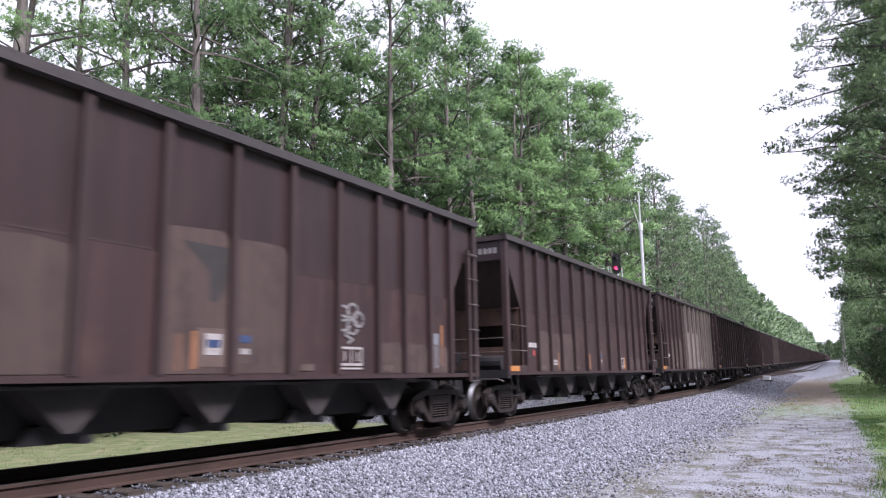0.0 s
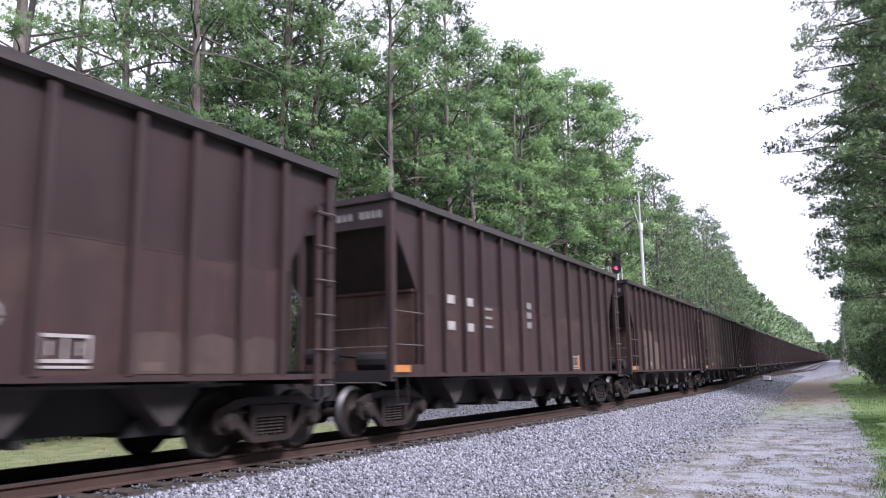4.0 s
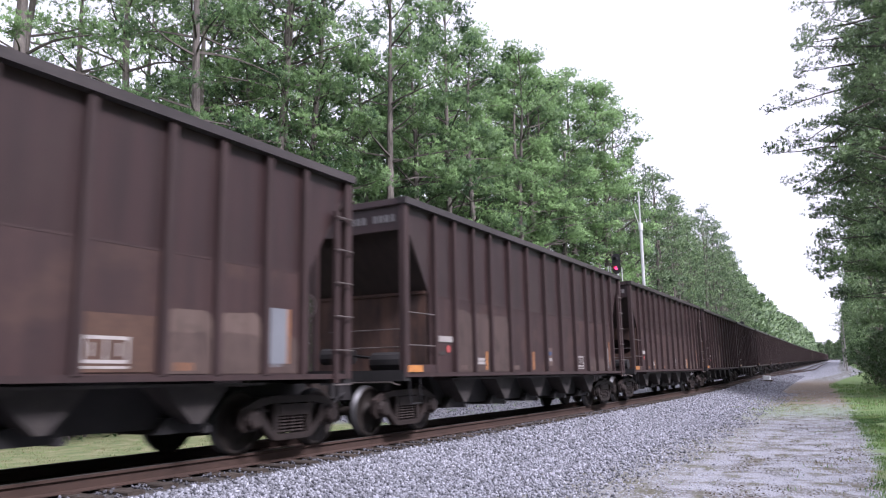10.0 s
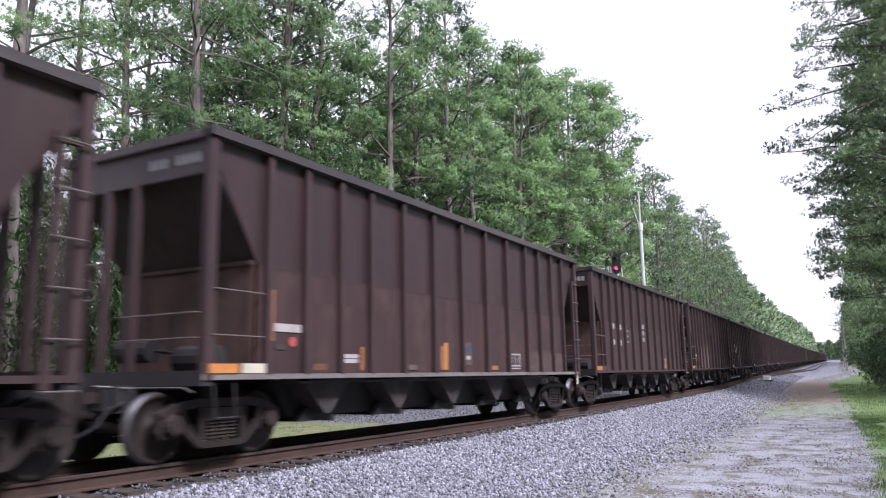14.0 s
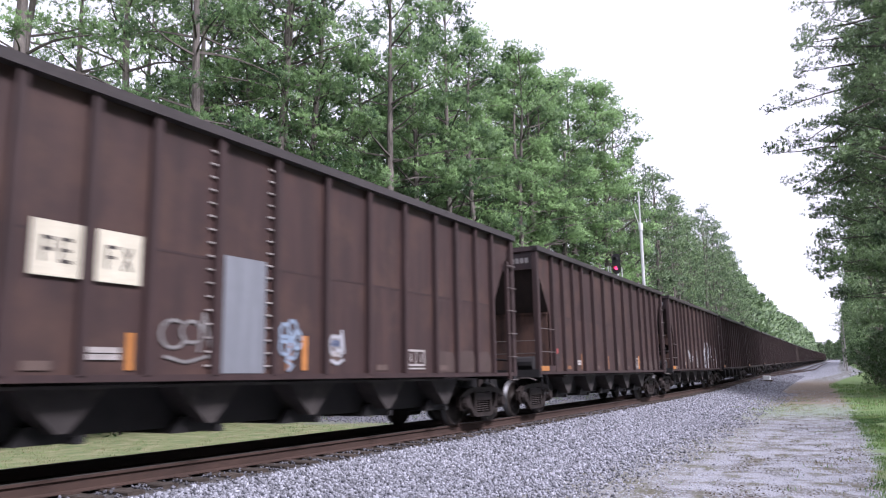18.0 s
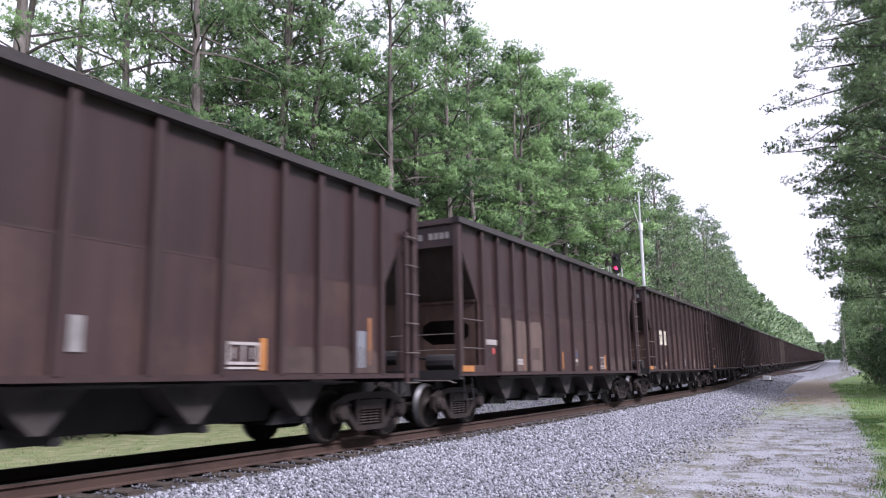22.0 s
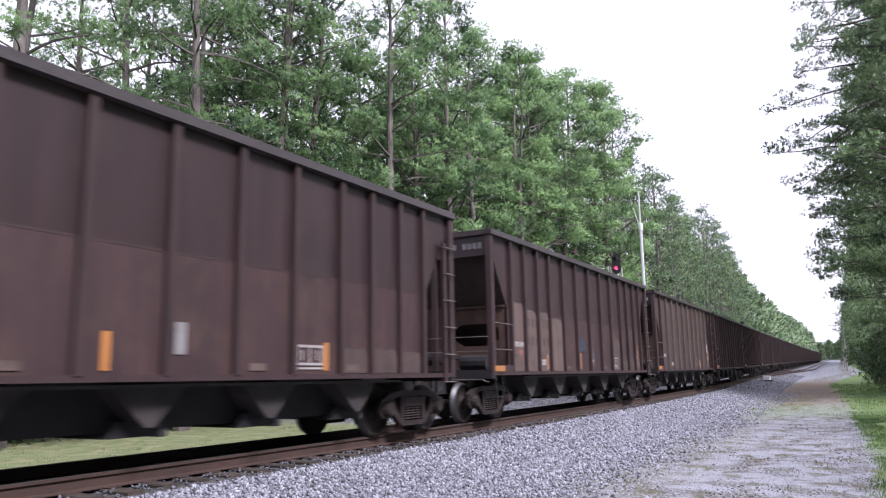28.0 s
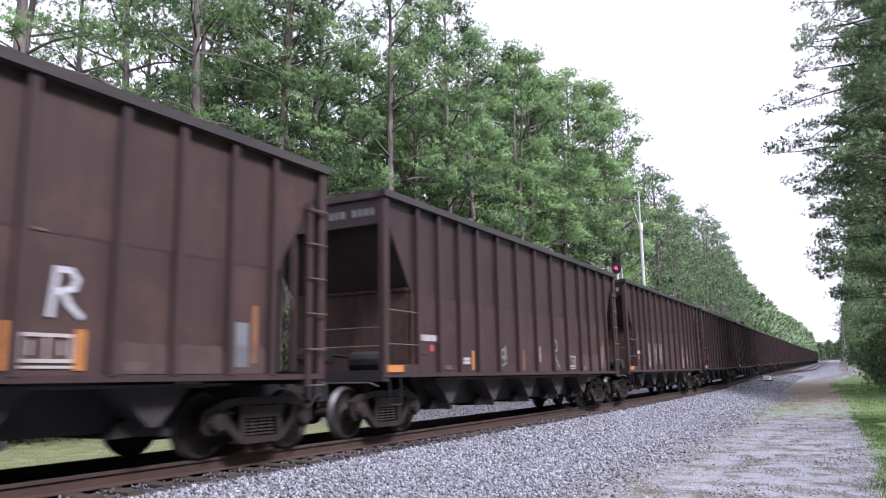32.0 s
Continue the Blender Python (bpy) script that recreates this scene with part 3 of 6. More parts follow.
def make_ballast():
    rng = random.Random(11)
    spots, sizes = [], []

    def shower(count, l0, l1, y0, y1, s0, s1, keep=lambda a, y: True, sunk=0.0):
        for _ in range(count):
            a, y = rng.uniform(l0, l1), rng.uniform(y0, y1)
            if keep(a, y):
                s = rng.uniform(s0, s1)
                spots.append(on_track(a, y, ground_z(a, y) + s * (rng.uniform(-0.1, 0.75) - sunk)))
                sizes.append(s)
    edge = lambda a, y: a < 4.3 + 0.6 * noise.noise((0, y * 0.4, 3)) + 1.5 * rng.random() ** 2
    shower(30625, 1.46, 6.0, 3.0, 14.0, 0.018, 0.042, edge)
    shower(20750, 1.44, 6.0, 14.0, 28.0, 0.022, 0.048, edge)
    shower(10000, 1.42, 5.6, 28.0, 55.0, 0.035, 0.06, edge)
    shower(5000, 1.2, 4.4, 55.0, 110.0, 0.05, 0.08, edge)
    scatter_stones("ballast", "crushed grey granite ballast sloping down from the track", np.array(spots), np.array(sizes), 5, M_STONE)
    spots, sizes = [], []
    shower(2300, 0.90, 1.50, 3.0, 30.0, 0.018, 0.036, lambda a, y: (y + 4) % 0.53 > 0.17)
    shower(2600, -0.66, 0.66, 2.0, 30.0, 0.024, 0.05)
    # stones behind the track, dark in colour where the train shades them
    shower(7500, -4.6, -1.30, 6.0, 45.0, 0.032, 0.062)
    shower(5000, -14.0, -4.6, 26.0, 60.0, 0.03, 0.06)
    scatter_stones("sooty_ballast", "dark fouled ballast, the train's shade put into its colour", np.array(spots), np.array(sizes), 8, M_FOULED_SHADED)
    spots, sizes = [], []
    shower(11000, 4.3, 8.9, 8.0, 28.0, 0.008, 0.026, sunk=0.5)
    shower(2500, 4.0, 8.9, 30.0, 60.0, 0.012, 0.03, sunk=0.5)
    shower(420, 4.6, 8.8, 9.0, 45.0, 0.025, 0.045, sunk=0.5)
    scatter_stones("road_gravel", "small pale stones loose on the gravel road", np.array(spots), np.array(sizes), 6, M_PEBBLE)
    spots, sizes = [], []
    drifts = lambda a, y: noise.noise((a * 0.9, y * 0.7, 17)) + 0.5 * noise.noise((a * 2.6, y * 2.0, 4)) > 0.16
    shower(15000, 3.9, 9.2, 8.0, 34.0, 0.008, 0.022, drifts, 0.35)
    tagged(scatter_stones("leaf_litter", "dark leaf litter and bark bits drifted on the gravel road", np.array(spots), np.array(sizes), 7, M_LITTER), category="litter")


make_ballast()


# ---- grass ----
def make_blades(name, label, material, clumps, seed):
    """clumps: (place, blades, spread, height)."""
    rng = np.random.default_rng(seed)
    P, H = [], []
    for p, k, spread, h in clumps:
        o = rng.normal(0, spread, (k, 2))
        P.append(np.column_stack([p[0] + o[:, 0], p[1] + o[:, 1], np.full(k, p[2] - 0.01)]))
        H.append(h * rng.uniform(0.5, 1.2, k))
    P, H = np.concatenate(P), np.concatenate(H)
    n = len(P)
    a, lean = rng.uniform(0, 6.283, n), rng.uniform(0.05, 0.55, n)
    d = np.column_stack([np.cos(a), np.sin(a), np.zeros(n)])
    s = np.column_stack([-np.sin(a), np.cos(a), np.zeros(n)]) * (0.006 + 0.02 * H)[:, None]
    up = np.array([0, 0, 1.0])
    mid = P + up * (H * 0.6)[:, None] + d * (H * lean * 0.35)[:, None]
    tip = P + up * H[:, None] + d * (H * lean)[:, None]
    V = np.stack([P - s, P + s, mid + s * 0.7, mid - s * 0.7, tip], 1).reshape(-1, 3)
    b = 5 * np.arange(n)[:, None]
    F = np.concatenate([b + np.array([0, 1, 2]), b + np.array([0, 2, 3]), b + np.array([3, 2, 4])])
    return tagged(new(name, big_mesh(name, V, F, material)), label, "grass", kind="stuff")


def make_grass():
    rng = random.Random(21)
    green, straw = [], []

    verge = lambda a, y: a > 9.35 - 0.028 * y + 0.3 * noise.noise((0, y * 0.35, 5))

    def sow(count, l0, l1, y0, y1, k, spread, h, dry, keep=lambda a, y: True):
        for _ in range(count):
            a, y = rng.uniform(l0, l1), rng.uniform(y0, y1)
            if noise.noise((a * 0.35, y * 0.25, 9)) < -0.3 or not keep(a, y):
                continue
            (straw if rng.random() < dry else green).append((on_ground(a, y), k, spread, h * rng.uniform(0.6, 1.3)))
    # the verge beside the road
    sow(4600, 8.4, 11.0, 11.0, 32.0, 10, 0.09, 0.06, 0.06, verge)
    sow(1800, 7.0, 13.0, 32.0, 75.0, 8, 0.16, 0.15, 0.10, verge)
    sow(260, 7.6, 9.0, 9.0, 40.0, 6, 0.08, 0.06, 0.6)
    # weeds in the road and where the stones end
    sow(260, 4.4, 6.2, 9.0, 40.0, 8, 0.08, 0.03, 0.5)
    sow(420, 3.6, 7.0, 34.0, 48.0, 8, 0.14, 0.08, 0.65)
    sow(120, 6.0, 8.6, 9.0, 45.0, 7, 0.07, 0.025, 0.4)
    # the strip behind the train
    sow(1900, -15.0, -5.6, 5.0, 27.0, 9, 0.13, 0.05, 0.6)
    sow(160, -15.0, -5.6, 27.0, 60.0, 9, 0.13, 0.15, 0.5)
    sow(600, -7.0, -4.7, 6.0, 27.0, 9, 0.12, 0.06, 0.9)
    make_blades("green_grass", "short green grass along the verge and behind the track", M_GRASS, green, 31)
    make_blades("dry_grass", "straw-coloured dry grass and weeds on the gravel", M_STRAW, straw, 32)


make_grass()


# ---- pines ----
def limb_points(base, azim, length, rise, droop, n=6, seed=0):
    """A branch that leaves the trunk, climbs and bends over."""
    rng = random.Random(seed)
    pts, p, side = [Vector(base)], Vector(base), rng.uniform(-0.35, 0.35)
    for i in range(n):
        u = (i + 1) / n
        a = azim + side * u + rng.uniform(-0.12, 0.12)
        e = rise + (droop - rise) * u + rng.uniform(-0.1, 0.1)
        p = p + Vector((math.cos(a) * math.cos(e), math.sin(a) * math.cos(e), math.sin(e))) * (length / n)
        pts.append(p.copy())
    return pts


def tapered(shape, pts, r0, r1, n=6):
    k = len(pts) - 1
    rings, V = [], []
    for i, p in enumerate(pts):
        d = (pts[min(i + 1, k)] - pts[max(i - 1, 0)]).normalized()
        u = d.orthogonal().normalized() if abs(d.z) < 0.8 else Vector((1, 0, 0))
        u = (u - d * u.dot(d)).normalized()
        w = d.cross(u)
        r = r0 + (r1 - r0) * i / k
        V += [p + r * (u * math.cos(6.2832 * j / n) + w * math.sin(6.2832 * j / n)) for j in range(n)]
    F = [(i * n + j, i * n + (j + 1) % n, (i + 1) * n + (j + 1) % n, (i + 1) * n + j) for i in range(k) for j in range(n)]
    F.append(tuple(k * n + j for j in range(n)))
    shape.add(V, F)


def needle_geometry(tufts, blades, length, width, seed):
    """Sprays of needles: tufts are rows of x, y, z, a size and the way they point; the needles of a tuft share its middle, taper to a point and face outwards."""
    rng = np.random.default_rng(seed)
    T = np.asarray(tufts, float)
    n = len(T)
    way = T[:, None, 4:7]
    d = rng.normal(size=(n, blades, 3)) * 0.7 + way
    d /= np.linalg.norm(d, axis=2)[..., None]
    s = np.cross(d, way * 1.1 + (0, 0, 0.5) + rng.normal(size=(n, blades, 3)) * 0.55)
    s /= np.linalg.norm(s, axis=2)[..., None] + 1e-6
    L = (length * T[:, 3])[:, None, None] * rng.uniform(0.6, 1.25, (n, blades, 1))
    w = (width * T[:, 3])[:, None, None]
    p = T[:, None, :3]
    V = np.concatenate([p, p + d * L * 0.5 + s * w, p + d * L], 1).reshape(-1, 3)
    k = 1 + 2 * blades
    b = (k * np.arange(n))[:, None]
    i = np.arange(blades)[None]
    F = np.stack([np.broadcast_to(b, (n, blades)), b + 1 + i, b + 1 + blades + i], 2).reshape(-1, 3)
    # every needle is shaded with its cushion's outward side
    out = T[:, 4:7] + rng.normal(size=(n, 3)) * 0.08
    out /= np.linalg.norm(out, axis=1)[:, None]
    flat_n = np.cross(V[F[:, 1]] - V[F[:, 0]], V[F[:, 2]] - V[F[:, 0]])
    back = (flat_n * np.repeat(out, blades, 0)).sum(1) < 0
    F[back] = F[back][:, ::-1]
    return V, F, np.repeat(out, k, 0)


def needle_mesh(name, tufts, blades, length, width, material, seed, cores=()):
    """Foliage in one mesh: fine tufts, and broader sprays in the heart of each clump."""
    V, F, N = needle_geometry(tufts, blades, length, width, seed)
    if cores:
        V2, F2, N2 = needle_geometry(cores, 10, 0.34, 0.055, seed + 1)
        F, V, N = np.concatenate([F, F2 + len(V)]), np.concatenate([V, V2]), np.concatenate([N, N2])
    me = big_mesh(name, V, F, material, True)
    me.normals_split_custom_set_from_vertices(N.tolist())
    return me


def bough(tufts, cores, rng, c, r, count, heart):
    """A cushion of needle tufts round c, domed above and flat below."""
    for _ in range(count):
        a, h = rng.uniform(0, 6.283), rng.uniform(-0.25, 1.0)
        q = math.sqrt(max(0.0, 1 - h * h))
        d = Vector((q * math.cos(a), q * math.sin(a), h))
        f = r * rng.uniform(0.55, 1.0)
        tufts.append((c.x + d.x * f, c.y + d.y * f, c.z + d.z * f * 0.6, rng.uniform(0.75, 1.25), 0.8 * d.x, 0.8 * d.y, d.z + 0.45))
    for _ in range(heart):
        a = rng.uniform(0, 6.283)
        cores.append((c.x + 0.2 * r * math.cos(a), c.y + 0.2 * r * math.sin(a), c.z - 0.08 * r, r * rng.uniform(0.9, 1.3), math.cos(a), math.sin(a), 0.1))


def pine(seed, height, bare, reach, levels, fan, needles=(8, 9, 0.24, 0.05), pad=(0.42, 0.78), heart=2, dead=6, arms=(), twigs=True, leaf=None):
    """A pine of that height: bare trunk up to `bare`, above it whorls of limbs as long as `reach`, each a fan of twigs that end in cushions of needles.
    arms: single long limbs (height, azimuth, length, slope at the trunk, slope at the tip)."""
    rng = random.Random(seed)
    tree = new("pine_tree")
    lean = Vector((rng.uniform(-0.02, 0.02), rng.uniform(-0.02, 0.02), 1))
    spine = [lean * (height * i / 10) + Vector((0.18 * math.sin(i * 0.9 + seed), 0.18 * math.cos(i * 0.7 + seed), 0)) for i in range(11)]
    spine[0] = Vector((0, 0, -0.3))

    def at(z):
        i = min(9, max(0, int(z / height * 10)))
        return spine[i].lerp(spine[i + 1], z / height * 10 - i)
    trunk = Shape()
    tapered(trunk, spine, 0.0125 * height * rng.uniform(0.85, 1.1), 0.03, 9)
    part("trunk", trunk, M_BARK, tree)
    limbs, tufts, cores = Shape(), [], []

    def clothe(pts, az, ln, full):
        count = max(2, round(full * ln))
        for j in range(count):
            v = min(0.99, 0.36 + 0.64 * (j + rng.random() * 0.8) / count)
            c = pts[int(v * 5)].lerp(pts[int(v * 5) + 1], v * 5 % 1)
            twig = (0.18 + 0.30 * (1 - v)) * ln * rng.uniform(0.6, 1.1) + 0.15
            b = az + (1 if j % 2 else -1) * rng.uniform(0.5, 1.15)
            pc = c + Vector((math.cos(b), math.sin(b), rng.uniform(-0.05, 0.45))) * twig
            if twigs:
                limbs.tube(c, pc, 0.014, 3, 0.006)
            bough(tufts, cores, rng, pc, rng.uniform(*pad), needles[0], heart)
        bough(tufts, cores, rng, pts[-1], rng.uniform(*pad), needles[0], heart)
    for i in range(levels):
        u = (i + rng.uniform(0.1, 0.7)) / levels
        z = bare + (height - 0.25 - bare) * u ** 0.75
        spread = reach * (1 - u) ** 0.5 * (0.6 + 0.4 * min(1, u * 5)) + 0.35
        turn = rng.uniform(0, 6.28)
        whorl = 4 if u < 0.6 else 3
        for j in range(whorl):
            az = turn + 6.283 * j / whorl + rng.uniform(-0.4, 0.4)
            ln = spread * rng.uniform(0.5, 1.18)
            if rng.random() < 0.12:
                continue
            pts = limb_points(at(z + rng.uniform(-0.25, 0.25)), az, ln, 0.05 + 0.7 * u + rng.uniform(-0.25, 0.3), 0.15 + 0.7 * u * u + rng.uniform(-0.3, 0.35), 5, rng.random())
            tapered(limbs, pts if twigs else pts[::2], 0.02 + 0.013 * ln, 0.012, 4 if twigs else 3)
            clothe(pts, az, ln, fan)
    bough(tufts, cores, rng, at(height - 0.15), pad[0], needles[0], heart)
    for z, az, ln, rise, droop in arms:
        pts = limb_points(at(z), az, ln, rise, droop, 5, rng.random())
        tapered(limbs, pts, 0.03 + 0.012 * ln, 0.014, 5)
        clothe(pts, az, ln, fan)
    for _ in range(dead):
        zz = rng.uniform(0.25, 0.95) * max(bare, 5)
        pts = limb_points(at(zz), rng.uniform(0, 6.28), rng.uniform(0.8, 2.6), 0.1, -0.25, 4, rng.random())
        tapered(limbs, pts, 0.035, 0.008, 4)
    tagged(part("branchwork", limbs, M_TWIG, tree), "thin brown pine limbs and twigs", kind="stuff")
    part("crown", needle_mesh("crown", tufts, needles[1], needles[2], needles[3], leaf or M_NEEDLE, seed, cores), M_NEEDLE, tree)
    return tree


def shrub(seed, w, h, leaves, size=0.082):
    """A leafy bush or a young broad-leaved tree."""
    rng = random.Random(seed)
    bush = new("shrub")
    stems, T = Shape(), []
    for _ in range(9):
        pts = limb_points((rng.uniform(-0.2, 0.2) * w, rng.uniform(-0.2, 0.2) * w, -0.1), rng.uniform(0, 6.28), h * rng.uniform(0.6, 1.0), 1.35, 0.7, 5, rng.random())
        tapered(stems, pts, 0.035, 0.008, 5)
        for _ in range(leaves // 9):
            p = pts[rng.randrange(2, 6)]
            T.append((p.x + rng.gauss(0, 0.2 * w), p.y + rng.gauss(0, 0.2 * w), max(0.05, p.z + rng.gauss(0, 0.13 * h)), rng.uniform(0.7, 1.3), rng.uniform(-0.6, 0.6), rng.uniform(-0.6, 0.6), 0.4))
    part("stemwork", stems, M_TWIG, bush)
    part("foliage", needle_mesh("foliage", T, 5, size * 2.2, size * 0.5, M_LEAF, seed), M_LEAF, bush)
    return bush


def plant(tree, lat, y, turn, size=1.0, copy=True):
    p = on_ground(lat, y)
    m = Matrix.LocRotScale(p, Euler((0, 0, turn)), (size, size, size))
    if not copy:
        tree.matrix_basis = m
        return tree
    c = copy_thing(tree, m)
    c.matrix_basis = m
    return c


TALL = "tall pine with a bare grey-brown trunk and green needle crown"
EDGE = "bushy green pine branched low at the edge of the wood"
FAR = "distant pine of the wood along the railway"
NEAR_H, FAR_H = (27.0, 28.0, 29.0), (27.0, 28.0, 29.0)
tall = [tagged(pine(40 + i, NEAR_H[i], 8.5 + 1.2 * (i % 2), 4.6, 12, 0.52, (22, 13, 0.17, 0.031), (0.55, 0.9), 4, 8), TALL, "tree", "pines along the track") for i in range(3)]
edge = [tagged(pine(60 + i, NEAR_H[i], 2.6 + 0.6 * i, 5.4, 15, 0.58, (28, 12, 0.19, 0.040), (0.65, 1.1), 7, 6), EDGE, "tree", "pines along the track") for i in range(3)]
# far and deep pines: distance haze is in the needle colour
far = [tagged(pine(80 + i, FAR_H[i], 3.0, 5.3, 14, 0.45, (9, 6, 0.36, 0.085), (0.65, 1.1), 2, 0, (), False, M_HAZE_SHADE), FAR, "tree", "pines along the track") for i in range(3)]
deep = [tagged(pine(85 + i, FAR_H[i], 3.0, 5.0, 11, 0.36, (7, 5, 0.6, 0.15), (1.0, 1.6), 2, 0, (), False, M_HAZE_SHADE), "pine standing deep in the wood", "tree", "pines along the track") for i in range(3)]
# camera-side pines: their shade is in the needle colour
shady = [tagged(pine(63, NEAR_H[0], 1.6, 5.4, 15, 0.56, (26, 12, 0.19, 0.040), (0.65, 1.1), 7, 4, (), True, M_HAZE_SHADE), "bushy dark green pine branched down to the ground", "tree", "pines along the track")]
bush = [tagged(shrub(90 + i, 2.6 + 0.5 * i, 3.6 + 1.3 * i, 430, 0.10), "leafy green undergrowth at the edge of the wood", "shrub", "undergrowth") for i in range(2)]

LEFTWARD = math.pi
right_pine = tagged(pine(101, 31.0, 6.0, 5.0, 20, 1.1, (20, 11, 0.17, 0.032), (0.38, 0.68), 5, 6, (
    (24.0, LEFTWARD + 0.2, 4.2, 0.1, 0.2), (23.0, LEFTWARD - 0.3, 4.6, 0.1, 0.1), (22.0, LEFTWARD + 0.1, 4.7, 0.05, 0.1), (21.0, LEFTWARD + 0.4, 4.7, 0.0, 0.0), (20.2, LEFTWARD - 0.15, 4.8, 0.0, 0.1),
    (18.6, LEFTWARD, 6.0, 0.15, -0.15), (17.8, LEFTWARD + 0.12, 5.6, -0.15, -0.6), (17.0, LEFTWARD - 0.2, 4.8, -0.1, -0.7),
    (15.0, LEFTWARD - 0.05, 6.6, 0.1, -0.05), (14.6, LEFTWARD + 0.15, 5.9, 0.0, -0.6), (13.6, LEFTWARD, 5.0, 0.0, -0.5),
    (9.2, LEFTWARD, 4.4, 0.05, 0.1), (8.0, LEFTWARD + 0.1, 4.8, 0.1, 0.0)), True, M_HAZE_SHADE), "tall pine with long boughs over the cleared strip", "tree", "pines along the track")


def wood_top(y):
    """Height of the wood's front row along the line."""
    return float(np.interp(y, (26, 38, 46, 54, 62, 70, 78, 90, 110, 130, 160, 220, 250, 300, 400, 600), (26.0, 26.6, 26.8, 28.0, 29.6, 31.8, 34.0, 33.0, 30.0, 31.5, 33.5, 31, 29, 28, 27, 31)))


def plant_wood():
    rng = random.Random(77)
    used = set()

    def put(kinds, i, lat, y, size=1.0):
        t = kinds[i % len(kinds)]
        first = t.name not in used
        used.add(t.name)
        return plant(t, lat, y, rng.uniform(0, 6.28), size, not first)

    def sized(y, i, lo, hi):
        return rng.uniform(lo, hi) * wood_top(y) / NEAR_H[i % 3]
    # bare trunks close to the camera
    for i, (lat, y) in enumerate(((-14.1, 13.2), (-14.2, 20.4), (-15.0, 26.4), (-15.6, 27.6), (-20.0, 16.5), (-21.0, 22.5), (-19.5, 29.0), (-24.0, 31.0), (-27.0, 24.0), (-18.0, 24.5))):
        put(tall, i, lat, y, rng.uniform(0.95, 1.08))
    # the wood's edge, with low branches
    y, i = 29.0, 0
    while y < 82:
        put(edge, i, -14.0 + rng.uniform(-1.0, 1.2), y, sized(y, i, 0.92, 1.03))
        if y > 44 or i % 3 == 1:
            put(deep, i, -20.5 + rng.uniform(-1.0, 1.0), y + rng.uniform(0.5, 2.0), sized(y, i, 0.84, 0.96))
        if i % 2 == 0:
            put(tall, i // 2, -18.5 + rng.uniform(-1.2, 1.2), y + rng.uniform(-1, 2), sized(y, i // 2, 0.95, 1.05))
        if i % 3 == 0:
            put(deep, i + 1, -23.5 + rng.uniform(-1.5, 1.5), y + rng.uniform(0, 3), sized(y, i + 1, 0.95, 1.05))
        y += rng.uniform(3.0, 4.4)
        i += 1
    while y < 230:
        put(far, i, -14.0 + rng.uniform(-1.5, 1.0), y, sized(y, i, 0.88, 1.02))
        put(far, i + 1, -20.0 + rng.uniform(-1.5, 1.5), y + 2.5, sized(y, i + 1, 0.9, 1.05))
        y += rng.uniform(4.5, 7.0)
        i += 1
    y = 6.0
    while y < 90:
        put(bush, i, -15.0 + rng.uniform(-2.5, 1.0), y, rng.uniform(0.8, 1.35) * (1.25 if y < 36 else 1.0))
        y += rng.uniform(1.5, 2.4) * (1 if y < 40 else 2)
        i += 1
    # the dense wood behind the first trunks
    for i, (lat, y) in enumerate(((-19.5, 9.0), (-29.0, 29.0))):
        put(deep, i, lat, y, rng.uniform(0.85, 1.0))
    for i, (lat, y, size) in enumerate(((-20.5, 12.5, 0.40), (-21.5, 15.5, 0.42), (-24.0, 15.0, 0.42), (-23.0, 19.0, 0.44), (-25.5, 23.0, 0.44), (-28.0, 28.5, 0.45), (-26.5, 27.5, 0.6), (-25.0, 31.0, 0.6), (-19.2, 16.6, 0.34), (-22.0, 18.6, 0.38), (-18.4, 17.8, 0.33), (-20.5, 17.4, 0.36))):
        put(deep, i, lat, y, size)
    for i, (lat, y, size) in enumerate(((-16.8, 8.5, 1.9), (-17.4, 11.5, 1.7), (-18.2, 14.8, 2.0), (-17.8, 18.0, 1.7), (-19.0, 21.5, 1.9), (-18.0, 25.0, 1.6), (-21.0, 12.0, 1.5), (-22.5, 17.0, 1.5), (-19.5, 14.0, 1.9), (-21.5, 15.5, 2.1), (-24.0, 18.5, 2.2), (-26.0, 21.0, 2.3), (-22.0, 19.5, 2.0), (-24.5, 23.5, 2.2), (-28.5, 24.5, 2.4), (-21.0, 26.5, 2.0), (-25.0, 28.0, 2.2), (-16.4, 14.6, 2.0), (-17.2, 16.2, 2.2), (-17.8, 17.2, 2.0), (-16.0, 13.6, 1.8))):
        put(bush, i, lat, y, size)
    # young growth deep in the wood
    y = 33.0
    while y < 64:
        put(deep, i, -34.0 + rng.uniform(-4, 3), y, rng.uniform(0.62, 0.82))
        put(bush, i, -26.5 + rng.uniform(-3, 3), y + 2, rng.uniform(1.2, 1.7))
        y += rng.uniform(3.0, 4.0)
        i += 1
    y = 30.0
    while y < 80:
        put(deep, i, -27.5 + rng.uniform(-2, 2), y, sized(y, i, 0.85, 1.0))
        put(bush, i, -18.5 + rng.uniform(-2, 2), y, rng.uniform(1.3, 1.9))
        y += rng.uniform(4.0, 5.5)
        i += 1
    # the trees on the camera's side
    plant(right_pine, 12.4, 51.0, 0.0, 1.0, False)
